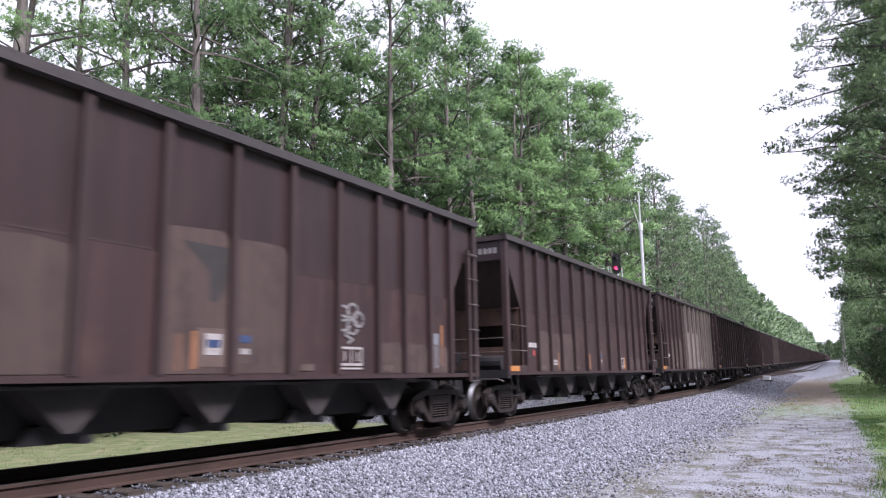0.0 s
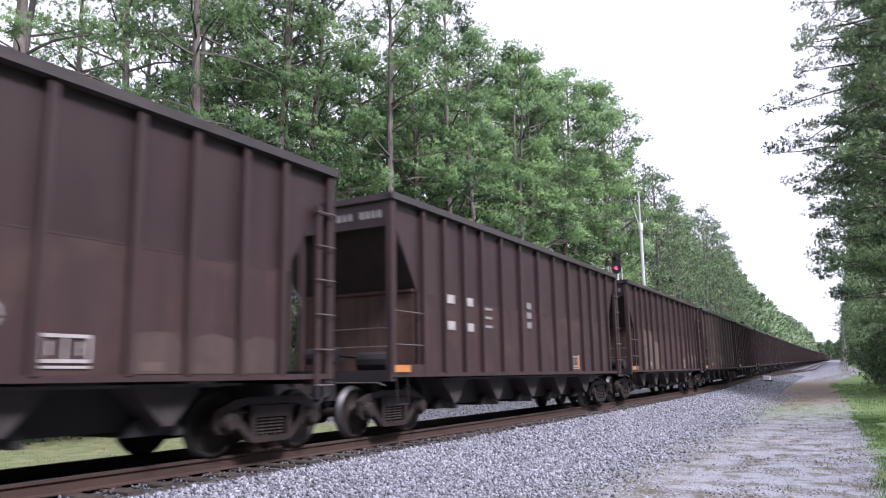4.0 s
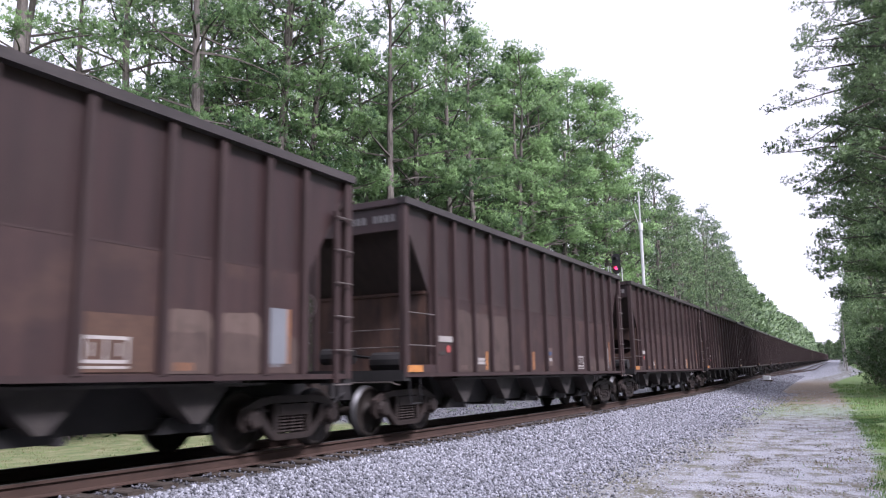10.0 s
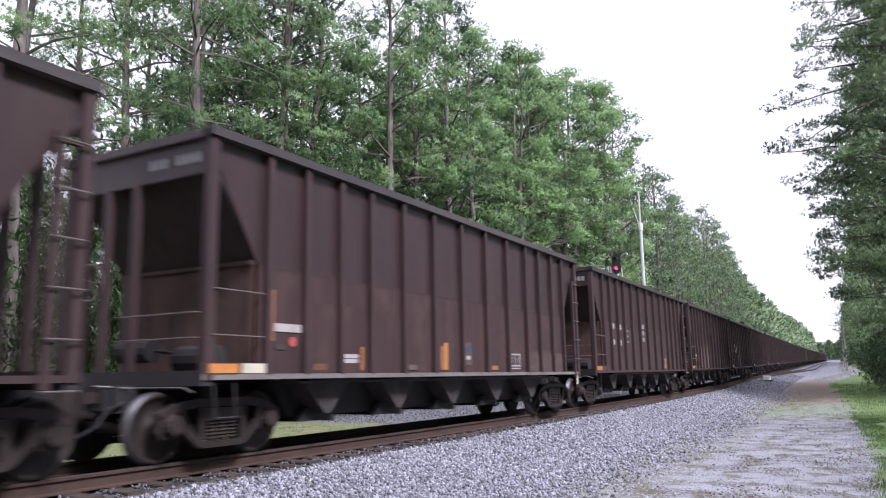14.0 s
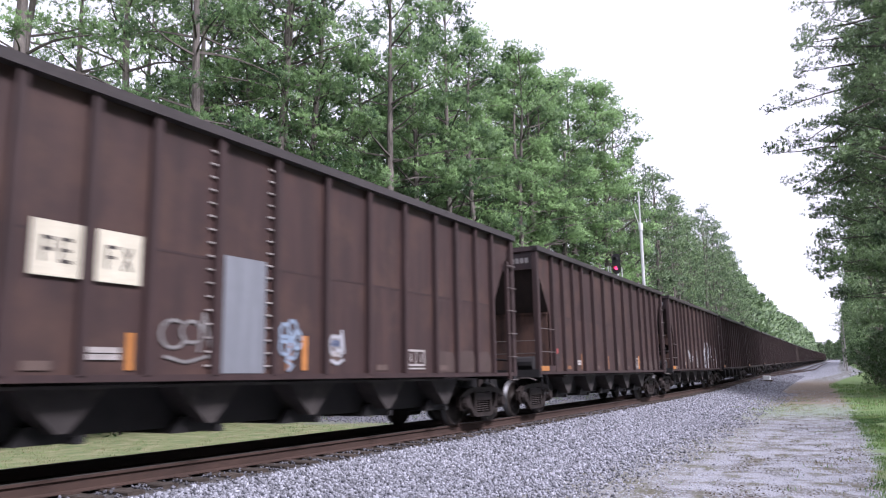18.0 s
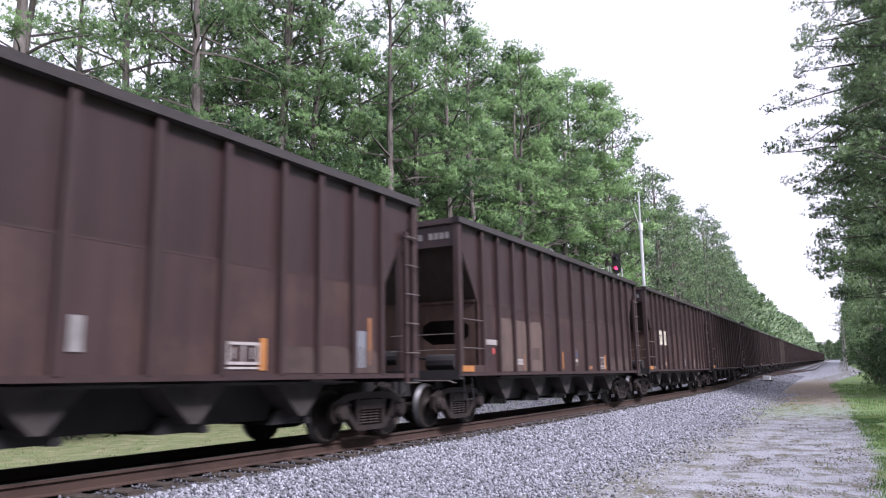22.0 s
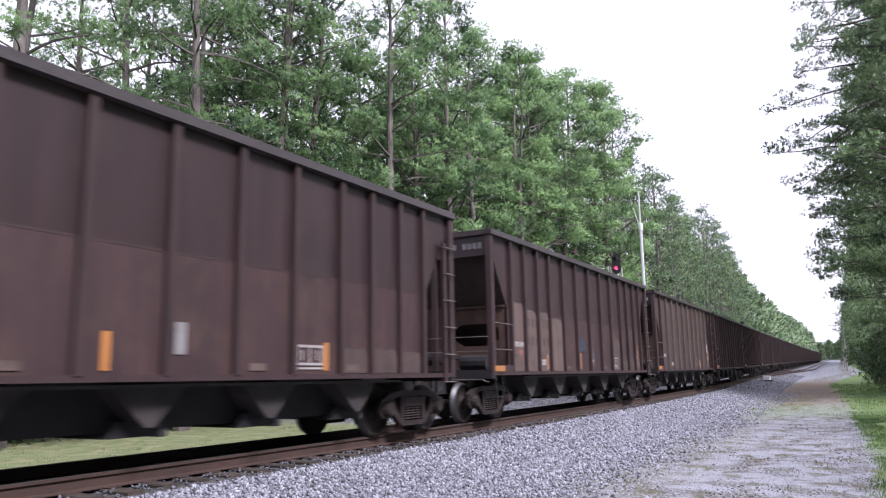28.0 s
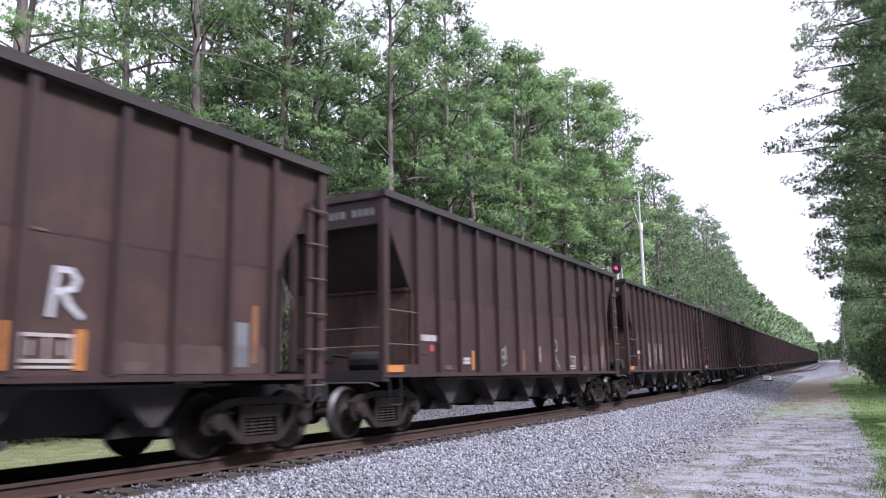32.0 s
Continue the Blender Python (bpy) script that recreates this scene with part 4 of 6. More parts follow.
    for i, (lat, y, s) in enumerate(((13.4, 46.5, 1.05), (14.8, 50.0, 1.15), (13.0, 55.5, 1.1), (13.3, 60.0, 1.05), (16.0, 62.0, 1.1), (13.3, 66.0, 1.1), (15.0, 70.0, 1.1), (13.7, 75.0, 1.05), (13.6, 82.0, 1.0), (13.6, 90.0, 0.95))):
        put(shady if y < 68 else far, i, lat, y, s)
    y = 97.0
    while y < 230:
        put(far if y < 120 else deep, i, 13.6 + rng.uniform(-0.3, 1.8), y, rng.uniform(0.72, 0.9))
        y += rng.uniform(4.5, 7.0)
        i += 1
    for i in range(20):
        put(bush, i, 11.4 + rng.uniform(-0.3, 2.0), 47 + i * 2.4, rng.uniform(0.7, 1.2))


plant_wood()


def far_woods():
    """The woods on both sides far along the line, too distant to tell one tree from the next, and unseen trees added
    round the camera.
    """
    rng = random.Random(5)
    T, trunks = [], Shape()

    def tree(lat, y, h, tufts=90):
        p = on_ground(lat, y)
        trunks.tube((p.x, p.y, p.z - 0.3), (p.x, p.y, p.z + h * 0.9), 0.25, 5, 0.06)
        for _ in range(tufts):
            u = rng.random() ** 0.8
            r = 4.4 * (1 - u) ** 0.6 * math.sqrt(rng.random())
            a = rng.uniform(0, 6.283)
            T.append((p.x + r * math.cos(a), p.y + r * math.sin(a), p.z + h * (0.03 + 0.91 * u), rng.uniform(0.7, 1.3), 0.8 * math.cos(a), 0.8 * math.sin(a), 0.6))
    y = 230.0
    while y < 880:
        for lat in (-14.5, -21.0):
            tree(lat + rng.uniform(-1.5, 1.5), y + rng.uniform(-2, 2), rng.uniform(0.85, 1.0) * wood_top(y))
        tree(14.0 + rng.uniform(-0.3, 2.0), y + rng.uniform(-2, 2), rng.uniform(17, 23))
        y += rng.uniform(5.5, 8.5) * (1 if y < 500 else 2.2)
    # where the line bends out of sight
    for _ in range(150):
        tree(rng.uniform(-60, 70), 910 + rng.uniform(0, 90), rng.uniform(17, 23))
    # unseen trees added round the camera to block low sky light from the cars
    for i in range(44):
        tree(31 + 6 * (i % 2) + rng.uniform(-1.5, 1.5), -96 + 3 * i + rng.uniform(-1, 1), rng.uniform(23, 28), 150)
    for i in range(10):
        tree(12 + 2.2 * i, -62 + rng.uniform(-4, 4), rng.uniform(20, 26), 150)
    wood = tagged(new("far_wood"), "distant pine woods lining both sides of the railway, unseen trees added", "woods", kind="stuff")
    part("far_trunks", trunks, M_BARK, wood)
    part("far_crowns", needle_mesh("far_crowns", T, 5, 2.0, 0.8, M_HAZE_SHADE, 8), M_HAZE_SHADE, wood)


far_woods()


# ---- coal hopper cars: y runs from the leading end to the trailing end, z = 0 is the rail head ----
CAR_PITCH, CAR_LEN, WHEEL_R = 16.037, 14.37, 0.457
STAKES_A = (1.21, 2.05, 2.93, 3.79, 4.85, 5.97, 7.15, 8.32, 9.46, 10.6, 11.46, 12.36, 13.17)
STAKES_B = tuple(1.15 + 1.205 * i for i in range(11))


def wheelset_mesh(n=18):
    s = Shape()
    for k in (1, -1):
        prof = [(0.655, 0.12), (0.665, 0.39), (0.668, 0.478), (0.690, 0.482), (0.700, 0.463), (0.795, 0.452), (0.797, 0.405), (0.765, 0.385), (0.745, 0.19), (0.80, 0.15), (0.82, 0.10), (0.82, 0.0)]
        s.lathe_x([(k * x, r) for x, r in prof], n)
    s.lathe_x([(-0.66, 0.085), (0.66, 0.085)], 7)
    me = s.mesh("wheelset", M_WHEEL)
    me.materials.append(M_TREAD)
    for p in me.polygons:
        c = p.center
        if 0.69 < abs(c.x) < 0.796 and math.hypot(c.y, c.z) > 0.44:
            p.material_index = 1
        p.use_smooth = True
    return me


WHEELSET, WHEELSET_FAR = wheelset_mesh(), wheelset_mesh(8)


def frame_mesh():
    s = Shape()
    for a, b in ((0.94, 1.06),):
        s.prism([(-1.10, 0.60), (-0.80, 0.66), (-0.50, 0.72), (0.50, 0.72), (0.80, 0.66), (1.10, 0.60), (1.10, 0.66), (0.78, 0.79), (0.45, 0.83), (-0.45, 0.83), (-0.78, 0.79), (-1.10, 0.66)], "x", a, b)
        s.prism([(-0.36, 0.17), (0.36, 0.17), (0.42, 0.26), (-0.42, 0.26)], "x", a, b)
        for k in (1, -1):
            s.prism([(k * 0.36, 0.17), (k * 0.46, 0.20), (k * 0.76, 0.46), (k * 0.76, 0.66), (k * 0.66, 0.68), (k * 0.62, 0.52), (k * 0.42, 0.30)], "x", a, b)
            s.prism([(k * 0.33, 0.24), (k * 0.43, 0.24), (k * 0.43, 0.74), (k * 0.33, 0.74)], "x", a, b)
            s.prism([(k * 0.74, 0.36), (k * 0.80, 0.33), (k * 1.02, 0.33), (k * 1.12, 0.42), (k * 1.12, 0.64), (k * 0.74, 0.68)], "x", a + 0.01, b - 0.02)
    return s.mesh("side_frame", M_CAST)


def spring_mesh():
    s = Shape()
    n = 7
    for dy in (-0.19, 0.0, 0.19):
        rings = [(0.27 + 0.024 * i, 0.088 if i % 2 else 0.06) for i in range(12)]
        V = [(1.0 + r * math.cos(6.2832 * j / n), dy + r * math.sin(6.2832 * j / n), z) for z, r in rings for j in range(n)]
        s.add(V, [(i * n + j, i * n + (j + 1) % n, (i + 1) * n + (j + 1) % n, (i + 1) * n + j) for i in range(11) for j in range(n)])
    s.box(0.93, 1.07, -0.33, 0.33, 0.53, 0.70)
    return s.mesh("suspension", M_CAST)


SIDE_FRAME, SPRINGS = frame_mesh(), spring_mesh()
BEARING = Shape().lathe_x([(0.96, 0.0), (0.96, 0.15), (1.09, 0.15), (1.11, 0.13), (1.15, 0.12), (1.16, 0.09), (1.16, 0.0)], 12).mesh("bearing_cap", M_CAST)
BOLSTER = Shape().prism([(-0.16, 0.62), (0.16, 0.62), (0.2, 0.8), (-0.2, 0.8)], "x", -0.93, 0.93).mesh("bolster", M_CAST)
FLIP = pose(0, 0, 0, 0, 0, 180)


def add_truck(car, y, full):
    truck = part("truck", BOLSTER, M_CAST, car, "cast steel four-wheel truck")
    truck.matrix_basis = pose(0, y, 0)
    for m in (Matrix(), FLIP):
        placed(part("side_frame", SIDE_FRAME, M_CAST, truck), m)
        placed(part("suspension", SPRINGS, M_CAST, truck), m)
    for dy in (-0.89, 0.89):
        placed(part("wheelset", WHEELSET if full else WHEELSET_FAR, M_WHEEL, truck, "steel wheels with bright treads on an axle"), pose(0, dy, WHEEL_R))
        for k, turn in ((1, 0), (-1, 180)):
            placed(part("bearing_cap", BEARING, M_CAST, truck), pose(0, dy, 0.5, 0, 0, turn))
    return truck


def mirrored(make):
    """The same solid for both sides of a car, as two lists of meshes."""
    return [make(1), make(-1)]


def side_prism(poly, x0, x1, k):
    return Shape().prism(poly, "x", k * x0, k * x1)


def pierced_plate():
    """The lower end bulkhead as one plate with an opening whose corners are cut."""
    V, F, seen = [], [], {}

    def at(x, z, y):
        key = (round(x, 3), round(z, 3), y)
        if key not in seen:
            seen[key] = len(V)
            V.append((x, y, z))
        return seen[key]
    for x0, x1, h0, h1 in ((-1.42, 1.42, 0.05, 1.25),):
        hole = [(h0 + 0.24, 1.78), (h1 - 0.24, 1.78), (h1, 1.94), (h1, 2.19), (h1 - 0.2, 2.32), (h0 + 0.2, 2.32), (h0, 2.19), (h0, 1.94)]
        rim = [(x0, 1.12), (x1, 1.12), (x1, 2.72), (x0, 2.72)]
        for y in (1.0, 1.02):
            for i in range(4):
                p, q = hole[2 * i], hole[2 * i + 1]
                F.append((at(*rim[i], y), at(*rim[(i + 1) % 4], y), at(*q, y), at(*p, y)))
                F.append((at(*rim[(i + 1) % 4], y), at(*hole[(2 * i + 2) % 8], y), at(*q, y)))
        for i in range(8):
            p, q = hole[i], hole[(i + 1) % 8]
            F.append((at(*p, 1.0), at(*q, 1.0), at(*q, 1.02), at(*p, 1.02)))
    return Shape().add(V, F)


def hopper_car(kind, full=True, hole=False, warm=False):
    """kind 0: brown; 1: reddish with wide panels; 2: half painted pale grey."""
    car = new("coal_hopper_car")
    stakes = STAKES_B if kind == 1 else STAKES_A
    up, low = (M_RED, M_RED) if kind == 1 else (M_WARM, M_WARM) if warm else (M_UPPER, M_LOWER)
    upper = [(1.05, 2.68), (13.32, 2.68), (14.05, 3.86), (14.26, 4.36), (0.11, 4.36), (0.30, 3.86)]
    lower = [(1.05, 1.14), (13.32, 1.14), (13.32, 2.66), (1.05, 2.66)]
    for k in (1, -1):
        part("upper_side_sheet", side_prism(upper, 1.44, 1.46, k), up, car)
        part("lower_side_sheet", side_prism(lower, 1.44, 1.463, k), low, car, "dusty lower side plate")
        part("seam", side_prism([(1.05, 2.655), (13.32, 2.655), (13.32, 2.69), (1.05, 2.69)], 1.46, 1.466, k), M_POST, car)
        part("top_chord", side_prism([(0.0, 4.34), (CAR_LEN, 4.34), (CAR_LEN, 4.47), (0.0, 4.47)], 1.40, 1.60, k), M_CHORD, car)
        part("side_sill", side_prism([(0.02, 1.07), (14.35, 1.07), (14.35, 1.15), (0.02, 1.15)], 1.36, 1.545, k), M_POST, car)
        part("sill_flange", side_prism([(1.95, 1.0), (12.45, 1.0), (12.45, 1.035), (1.95, 1.035)], 1.24, 1.47, k), M_BAY, car)
    stake = {}
    for k in (1, -1):
        for m in (M_POST, M_PALE, M_BROWNPALE):
            s = Shape().prism([(1.455 * k, -0.055), (1.555 * k, -0.05), (1.562 * k, -0.03), (1.562 * k, 0.03), (1.555 * k, 0.05), (1.455 * k, 0.055)], "z", 1.14, 4.345)
            stake[k, m] = s.mesh("side_stake", m)
    for k in (1, -1) if full else (1,):
        for i, y in enumerate(stakes):
            m = M_BROWNPALE if kind == 1 and 0 < i < 10 else M_PALE if kind == 2 and y > 5.5 else M_POST
            placed(part("side_stake", stake[k, m], m, car, "" if m is M_POST else "pale worn side stake"), pose(0, y, 0))
    if kind:
        row = Shape()
        for z in [1.25 + 0.16 * i for i in range(20)]:
            for dy in (-0.075, 0.075):
                row.add([(1.468, dy - 0.018, z - 0.018), (1.468, dy + 0.018, z - 0.018), (1.468, dy + 0.018, z + 0.018), (1.468, dy - 0.018, z + 0.018), (1.486, dy, z)], [(0, 1, 4), (1, 2, 4), (2, 3, 4), (3, 0, 4)])
        rivets = row.mesh("riveting", M_INK)
        flange = side_prism([(-0.115, 1.16), (0.115, 1.16), (0.115, 4.33), (-0.115, 4.33)], 1.462, 1.47, 1).mesh("stake_flange", M_PALE)
        for y in stakes:
            if kind == 2 and y > 5.5:
                placed(part("stake_flange", flange, M_PALE, car, "pale riveted flange"), pose(0, y, 0))
            if kind == 1 or y > 5.5:
                tagged(placed(part("riveting", rivets, M_INK, car), pose(0, y, 0)), "two rows of dark rivets", kind="stuff")
    if kind == 2:
        # pale grey plates low on the trailing half
        for a, b in zip(stakes[5:], stakes[6:9]):
            part("grey_panel", side_prism([(a + 0.12, 1.16), (b - 0.12, 1.16), (b - 0.12, 2.95), (a + 0.12, 2.95)], 1.474, 1.478, 1), M_GREY, car, "pale grey painted panel")
    # both ends: corner posts, top plate, slope sheet, lower bulkhead, sill
    for end, m in ((0, Matrix()), (1, pose(0, CAR_LEN, 0) @ FLIP)):
        for k in (1, -1):
            placed(part("corner_post", Shape().box(k * 1.40 if k > 0 else -1.56, 1.56 if k > 0 else -1.40, 0.03, 0.19, 1.07, 4.35, 0.02), M_POST, car), m)
        placed(part("end_plate", Shape().box(-1.43, 1.43, 0.09, 0.12, 3.86, 4.36).box(-1.58, 1.58, 0.0, 0.13, 4.34, 4.46), M_UPPER, car), m)
        for x in (-0.63, -0.01):
            placed(part("end_post", Shape().box(x - 0.06, x + 0.06, 0.06, 0.16, 1.16, 3.86), M_POST, car), m)
        placed(part("slope_sheet", Shape().prism([(0.16, 3.98), (0.20, 4.0), (2.35, 1.0), (2.30, 0.98)], "x", -1.435, 1.435), M_SLOPE, car, "dark sloping end sheet"), m)
        b = Shape().box(-1.42, 1.42, 1.0, 1.02, 1.12, 2.72)
        if hole:
            b = pierced_plate()
        b.box(-1.42, 1.42, 0.96, 1.06, 2.70, 2.76)
        placed(part("end_bulkhead", b, M_END, car, "dark rusty lower end bulkhead with an opening" if hole else "dark lower end bulkhead"), m)
        placed(part("end_sill", Shape().box(-1.54, 1.54, 0.0, 0.20, 1.0, 1.2, 0.02).box(-1.45, 1.45, 0.2, 1.0, 1.10, 1.13), M_UNDER, car), m)
        placed(part("draft_sill", Shape().box(-0.28, 0.28, -0.32, 1.4, 0.66, 1.02).box(-0.2, 0.2, -0.42, -0.3, 0.7, 0.98), M_UNDER, car), m)
        c = Shape().box(-0.10, 0.10, -0.72, -0.35, 0.80, 0.94).prism([(-0.16, -0.66), (0.13, -0.70), (0.20, -0.80), (0.12, -0.86), (0.02, -0.78), (-0.06, -0.80), (-0.18, -0.84)], "z", 0.72, 1.0)
        placed(part("coupler", c, M_CAST, car), m)
        if full:
            placed(part("air_hose", Shape().pipe([(0.33, -0.2, 0.8), (0.36, -0.45, 0.72), (0.34, -0.62, 0.5), (0.2, -0.78, 0.38), (0.02, -0.83, 0.36)], 0.022), M_UNDER, car), m)
        for z in (1.66, 2.27) if full else ():
            placed(part("grab_iron", Shape().pipe([(1.50, 0.12, z), (1.57, 0.14, z), (1.57, 1.08, z), (1.48, 1.10, z)], 0.012), M_ROD, car, "worn steel grab iron"), m)
        for z in (1.62, 1.95) if full else ():
            placed(part("grab_iron", Shape().pipe([(-0.15, 0.04, z), (-0.15, -0.03, z), (1.42, -0.03, z), (1.42, 0.04, z)], 0.011), M_ROD, car, "worn steel grab iron"), m)
        if full:
            placed(part("sill_step", Shape().pipe([(1.50, 0.22, 1.1), (1.50, 0.30, 0.58), (1.50, 0.66, 0.58), (1.50, 0.60, 1.1)], 0.014), M_UNDER, car), m)
        if full:
            placed(part("uncoupling_lever", Shape().pipe([(1.46, -0.05, 0.92), (1.30, -0.08, 0.98), (0.35, -0.10, 0.98), (0.12, -0.5, 1.02)], 0.013), M_ROD, car), m)
        # ladder beside the other corner of each end
        lad = Shape().box(-1.58, -1.51, 0.39, 0.50, 1.0, 3.78).box(-1.575, -1.50, 0.19, 0.41, 3.66, 3.70)
        ladder = placed(part("ladder", lad, M_POST, car), m)
        rung = Shape().pipe([(-1.56, 0.08, 0), (-1.62, 0.11, 0), (-1.62, 0.48, 0), (-1.57, 0.50, 0)], 0.012).mesh("rung", M_ROD)
        for z in (0.98, 1.52, 2.06, 2.6, 3.14, 3.68) if full else ():
            placed(part("rung", rung, M_ROD, ladder), pose(0, 0, z))
        placed(part("end_reflector", Shape().box(1.555, 1.568, 0.1, 0.62, 1.16, 1.285), M_ORANGE, car, "orange reflector strip"), m)
        placed(part("end_board", Shape().box(1.53, 1.548, 0.0, 1.2, 1.15, 1.30), M_LOWER, car), m)
        if end == 0 and full:
            g = Shape().tube((-0.75, 0.55, 1.5), (-0.05, 0.55, 1.5), 0.17, 12).tube((0.0, 0.55, 1.5), (0.5, 0.5, 1.45), 0.03)
            placed(part("brake_cylinder", g, M_UNDER, car), m)
            placed(part("air_reservoir", Shape().tube((0.45, 0.62, 1.36), (1.15, 0.62, 1.36), 0.2, 12), M_UNDER, car), m)
            wheel = Shape()
            ring = [(-0.8 + 0.27 * math.cos(a), -0.02, 2.5 + 0.27 * math.sin(a)) for a in [6.2832 * i / 14 for i in range(15)]]
            wheel.pipe(ring, 0.014, 5)
            for i in range(0, 14, 3):
                wheel.tube(ring[i], (-0.8, 0.02, 2.5), 0.01, 4)
            placed(part("brake_wheel", wheel, M_ROD, car), m)
    # floor, bays, centre sill
    part("center_sill", Shape().box(-0.24, 0.24, 0.3, 14.07, 0.62, 1.02), M_UNDER, car)
    hull = Shape().prism([(2.0, 1.1), (12.37, 1.1), (11.9, 0.47), (2.45, 0.47)], "x", -0.85, 0.85)
    part("hopper_hull", hull, M_UNDER, car)
    bay = Shape().prism([(-0.58, 1.0), (0.54, 1.0), (0.08, 0.52), (-0.06, 0.52)], "x", -1.24, 1.24)
    bay_me = bay.mesh("hopper_bay", M_BAY)
    gate_me = Shape().prism([(-0.42, 0.40), (0.48, 0.40), (0.36, 0.60), (-0.28, 0.60)], "x", -1.0, 1.0).box(-1.05, 1.05, 0.30, 0.42, 0.38, 0.47).mesh("outlet_gate", M_UNDER)
    for y in (2.95, 5.07, 7.18, 9.30, 11.42):
        b = placed(part("hopper_bay", bay_me, M_BAY, car, "dusty steel hopper bay"), pose(0, y, 0))
        part("outlet_gate", gate_me, M_UNDER, b)
    for y in (0.87, CAR_LEN - 0.87):
        add_truck(car, y, full)
    return car


# ---- paint, stencils and boards on the cars' sides; bars stand for lettering ----
SKIN = 1.474


def flat(name, y0, y1, z0, z1, m, car, label="", x=SKIN):
    return part(name, side_prism([(y0, z0), (y1, z0), (y1, z1), (y0, z1)], x, x + 0.004, 1), m, car, label)


def panels(car, y0, y1, z0, z1, m, label):
    """A repainted area, plate by plate between the stakes, with uneven upper edges."""
    torn = random.Random(int(1000 * (y0 + z1)))
    for a, b in zip(STAKES_A, STAKES_A[1:]):
        p, q = max(a + 0.057, y0), min(b - 0.057, y1)
        if q - p > 0.1:
            c, rag = min(0.14, 0.3 * (q - p)), [torn.uniform(-0.035, 0.035) for _ in range(6)]
            edge_line = [(p + rag[0] * 0.4, z0), (q + rag[1] * 0.4, z0), (q, z1 - c), (q - c * 0.3, z1 - c * 0.3 + rag[2] * 0.5), (q - c, z1 + rag[3]), ((p + q) / 2, z1 + rag[4]), (p + c, z1 + rag[5]), (p + c * 0.3, z1 - c * 0.3), (p, z1 - c)]
            part("repainted_panel", side_prism(edge_line, SKIN, SKIN + 0.004, 1), m, car, label)


def strokes(car, lines, y, z, w, h, m, thick=0.05, label="sprayed white graffiti"):
    """Graffiti: polylines in a unit square, drawn as ribbons."""
    s = Shape()
    for line in lines:
        P = [(y + a * w, z + b * h) for a, b in line]
        for (a, b), (c, d) in zip(P, P[1:]):
            n = math.hypot(c - a, d - b) + 1e-6
            u, v = -(d - b) / n * thick / 2, (c - a) / n * thick / 2
            e, f = (c - a) / n * thick * 0.3, (d - b) / n * thick * 0.3
            s.prism([(a + u - e, b + v - f), (a - u - e, b - v - f), (c - u + e, d - v + f), (c + u + e, d + v + f)], "x", SKIN + 0.004, SKIN + 0.008)
    return tagged(part("graffiti", s, m, car), label, kind="stuff")


def arc(cx, cy, r, a0, a1, n=9, sq=1.0):
    return [(cx + r * math.cos(radians(a0 + (a1 - a0) * i / n)), cy + sq * r * math.sin(radians(a0 + (a1 - a0) * i / n))) for i in range(n + 1)]


def stencil(car, y, z, n, w, h, gap, m, name="stencil_bar", x=SKIN):
    s = Shape()
    for i in range(n):
        s.prism([(y, z - i * gap), (y + w, z - i * gap), (y + w, z - i * gap - h), (y, z - i * gap - h)], "x", x + 0.004, x + 0.008)
    return part(name, s, m, car, "worn white stencilled bars")


def glyphs(car, y, z, n, w, h, gap, m, skip=()):
    """A row of upright bars that stand for worn letters."""
    s = Shape()
    for i in range(n):
        if i not in skip:
            a = y + i * gap
            s.prism([(a, z), (a + w, z), (a + w, z + h), (a, z + h)], "x", SKIN + 0.004, SKIN + 0.007)
    return part("worn_lettering", s, m, car, "row of faded dark bars")


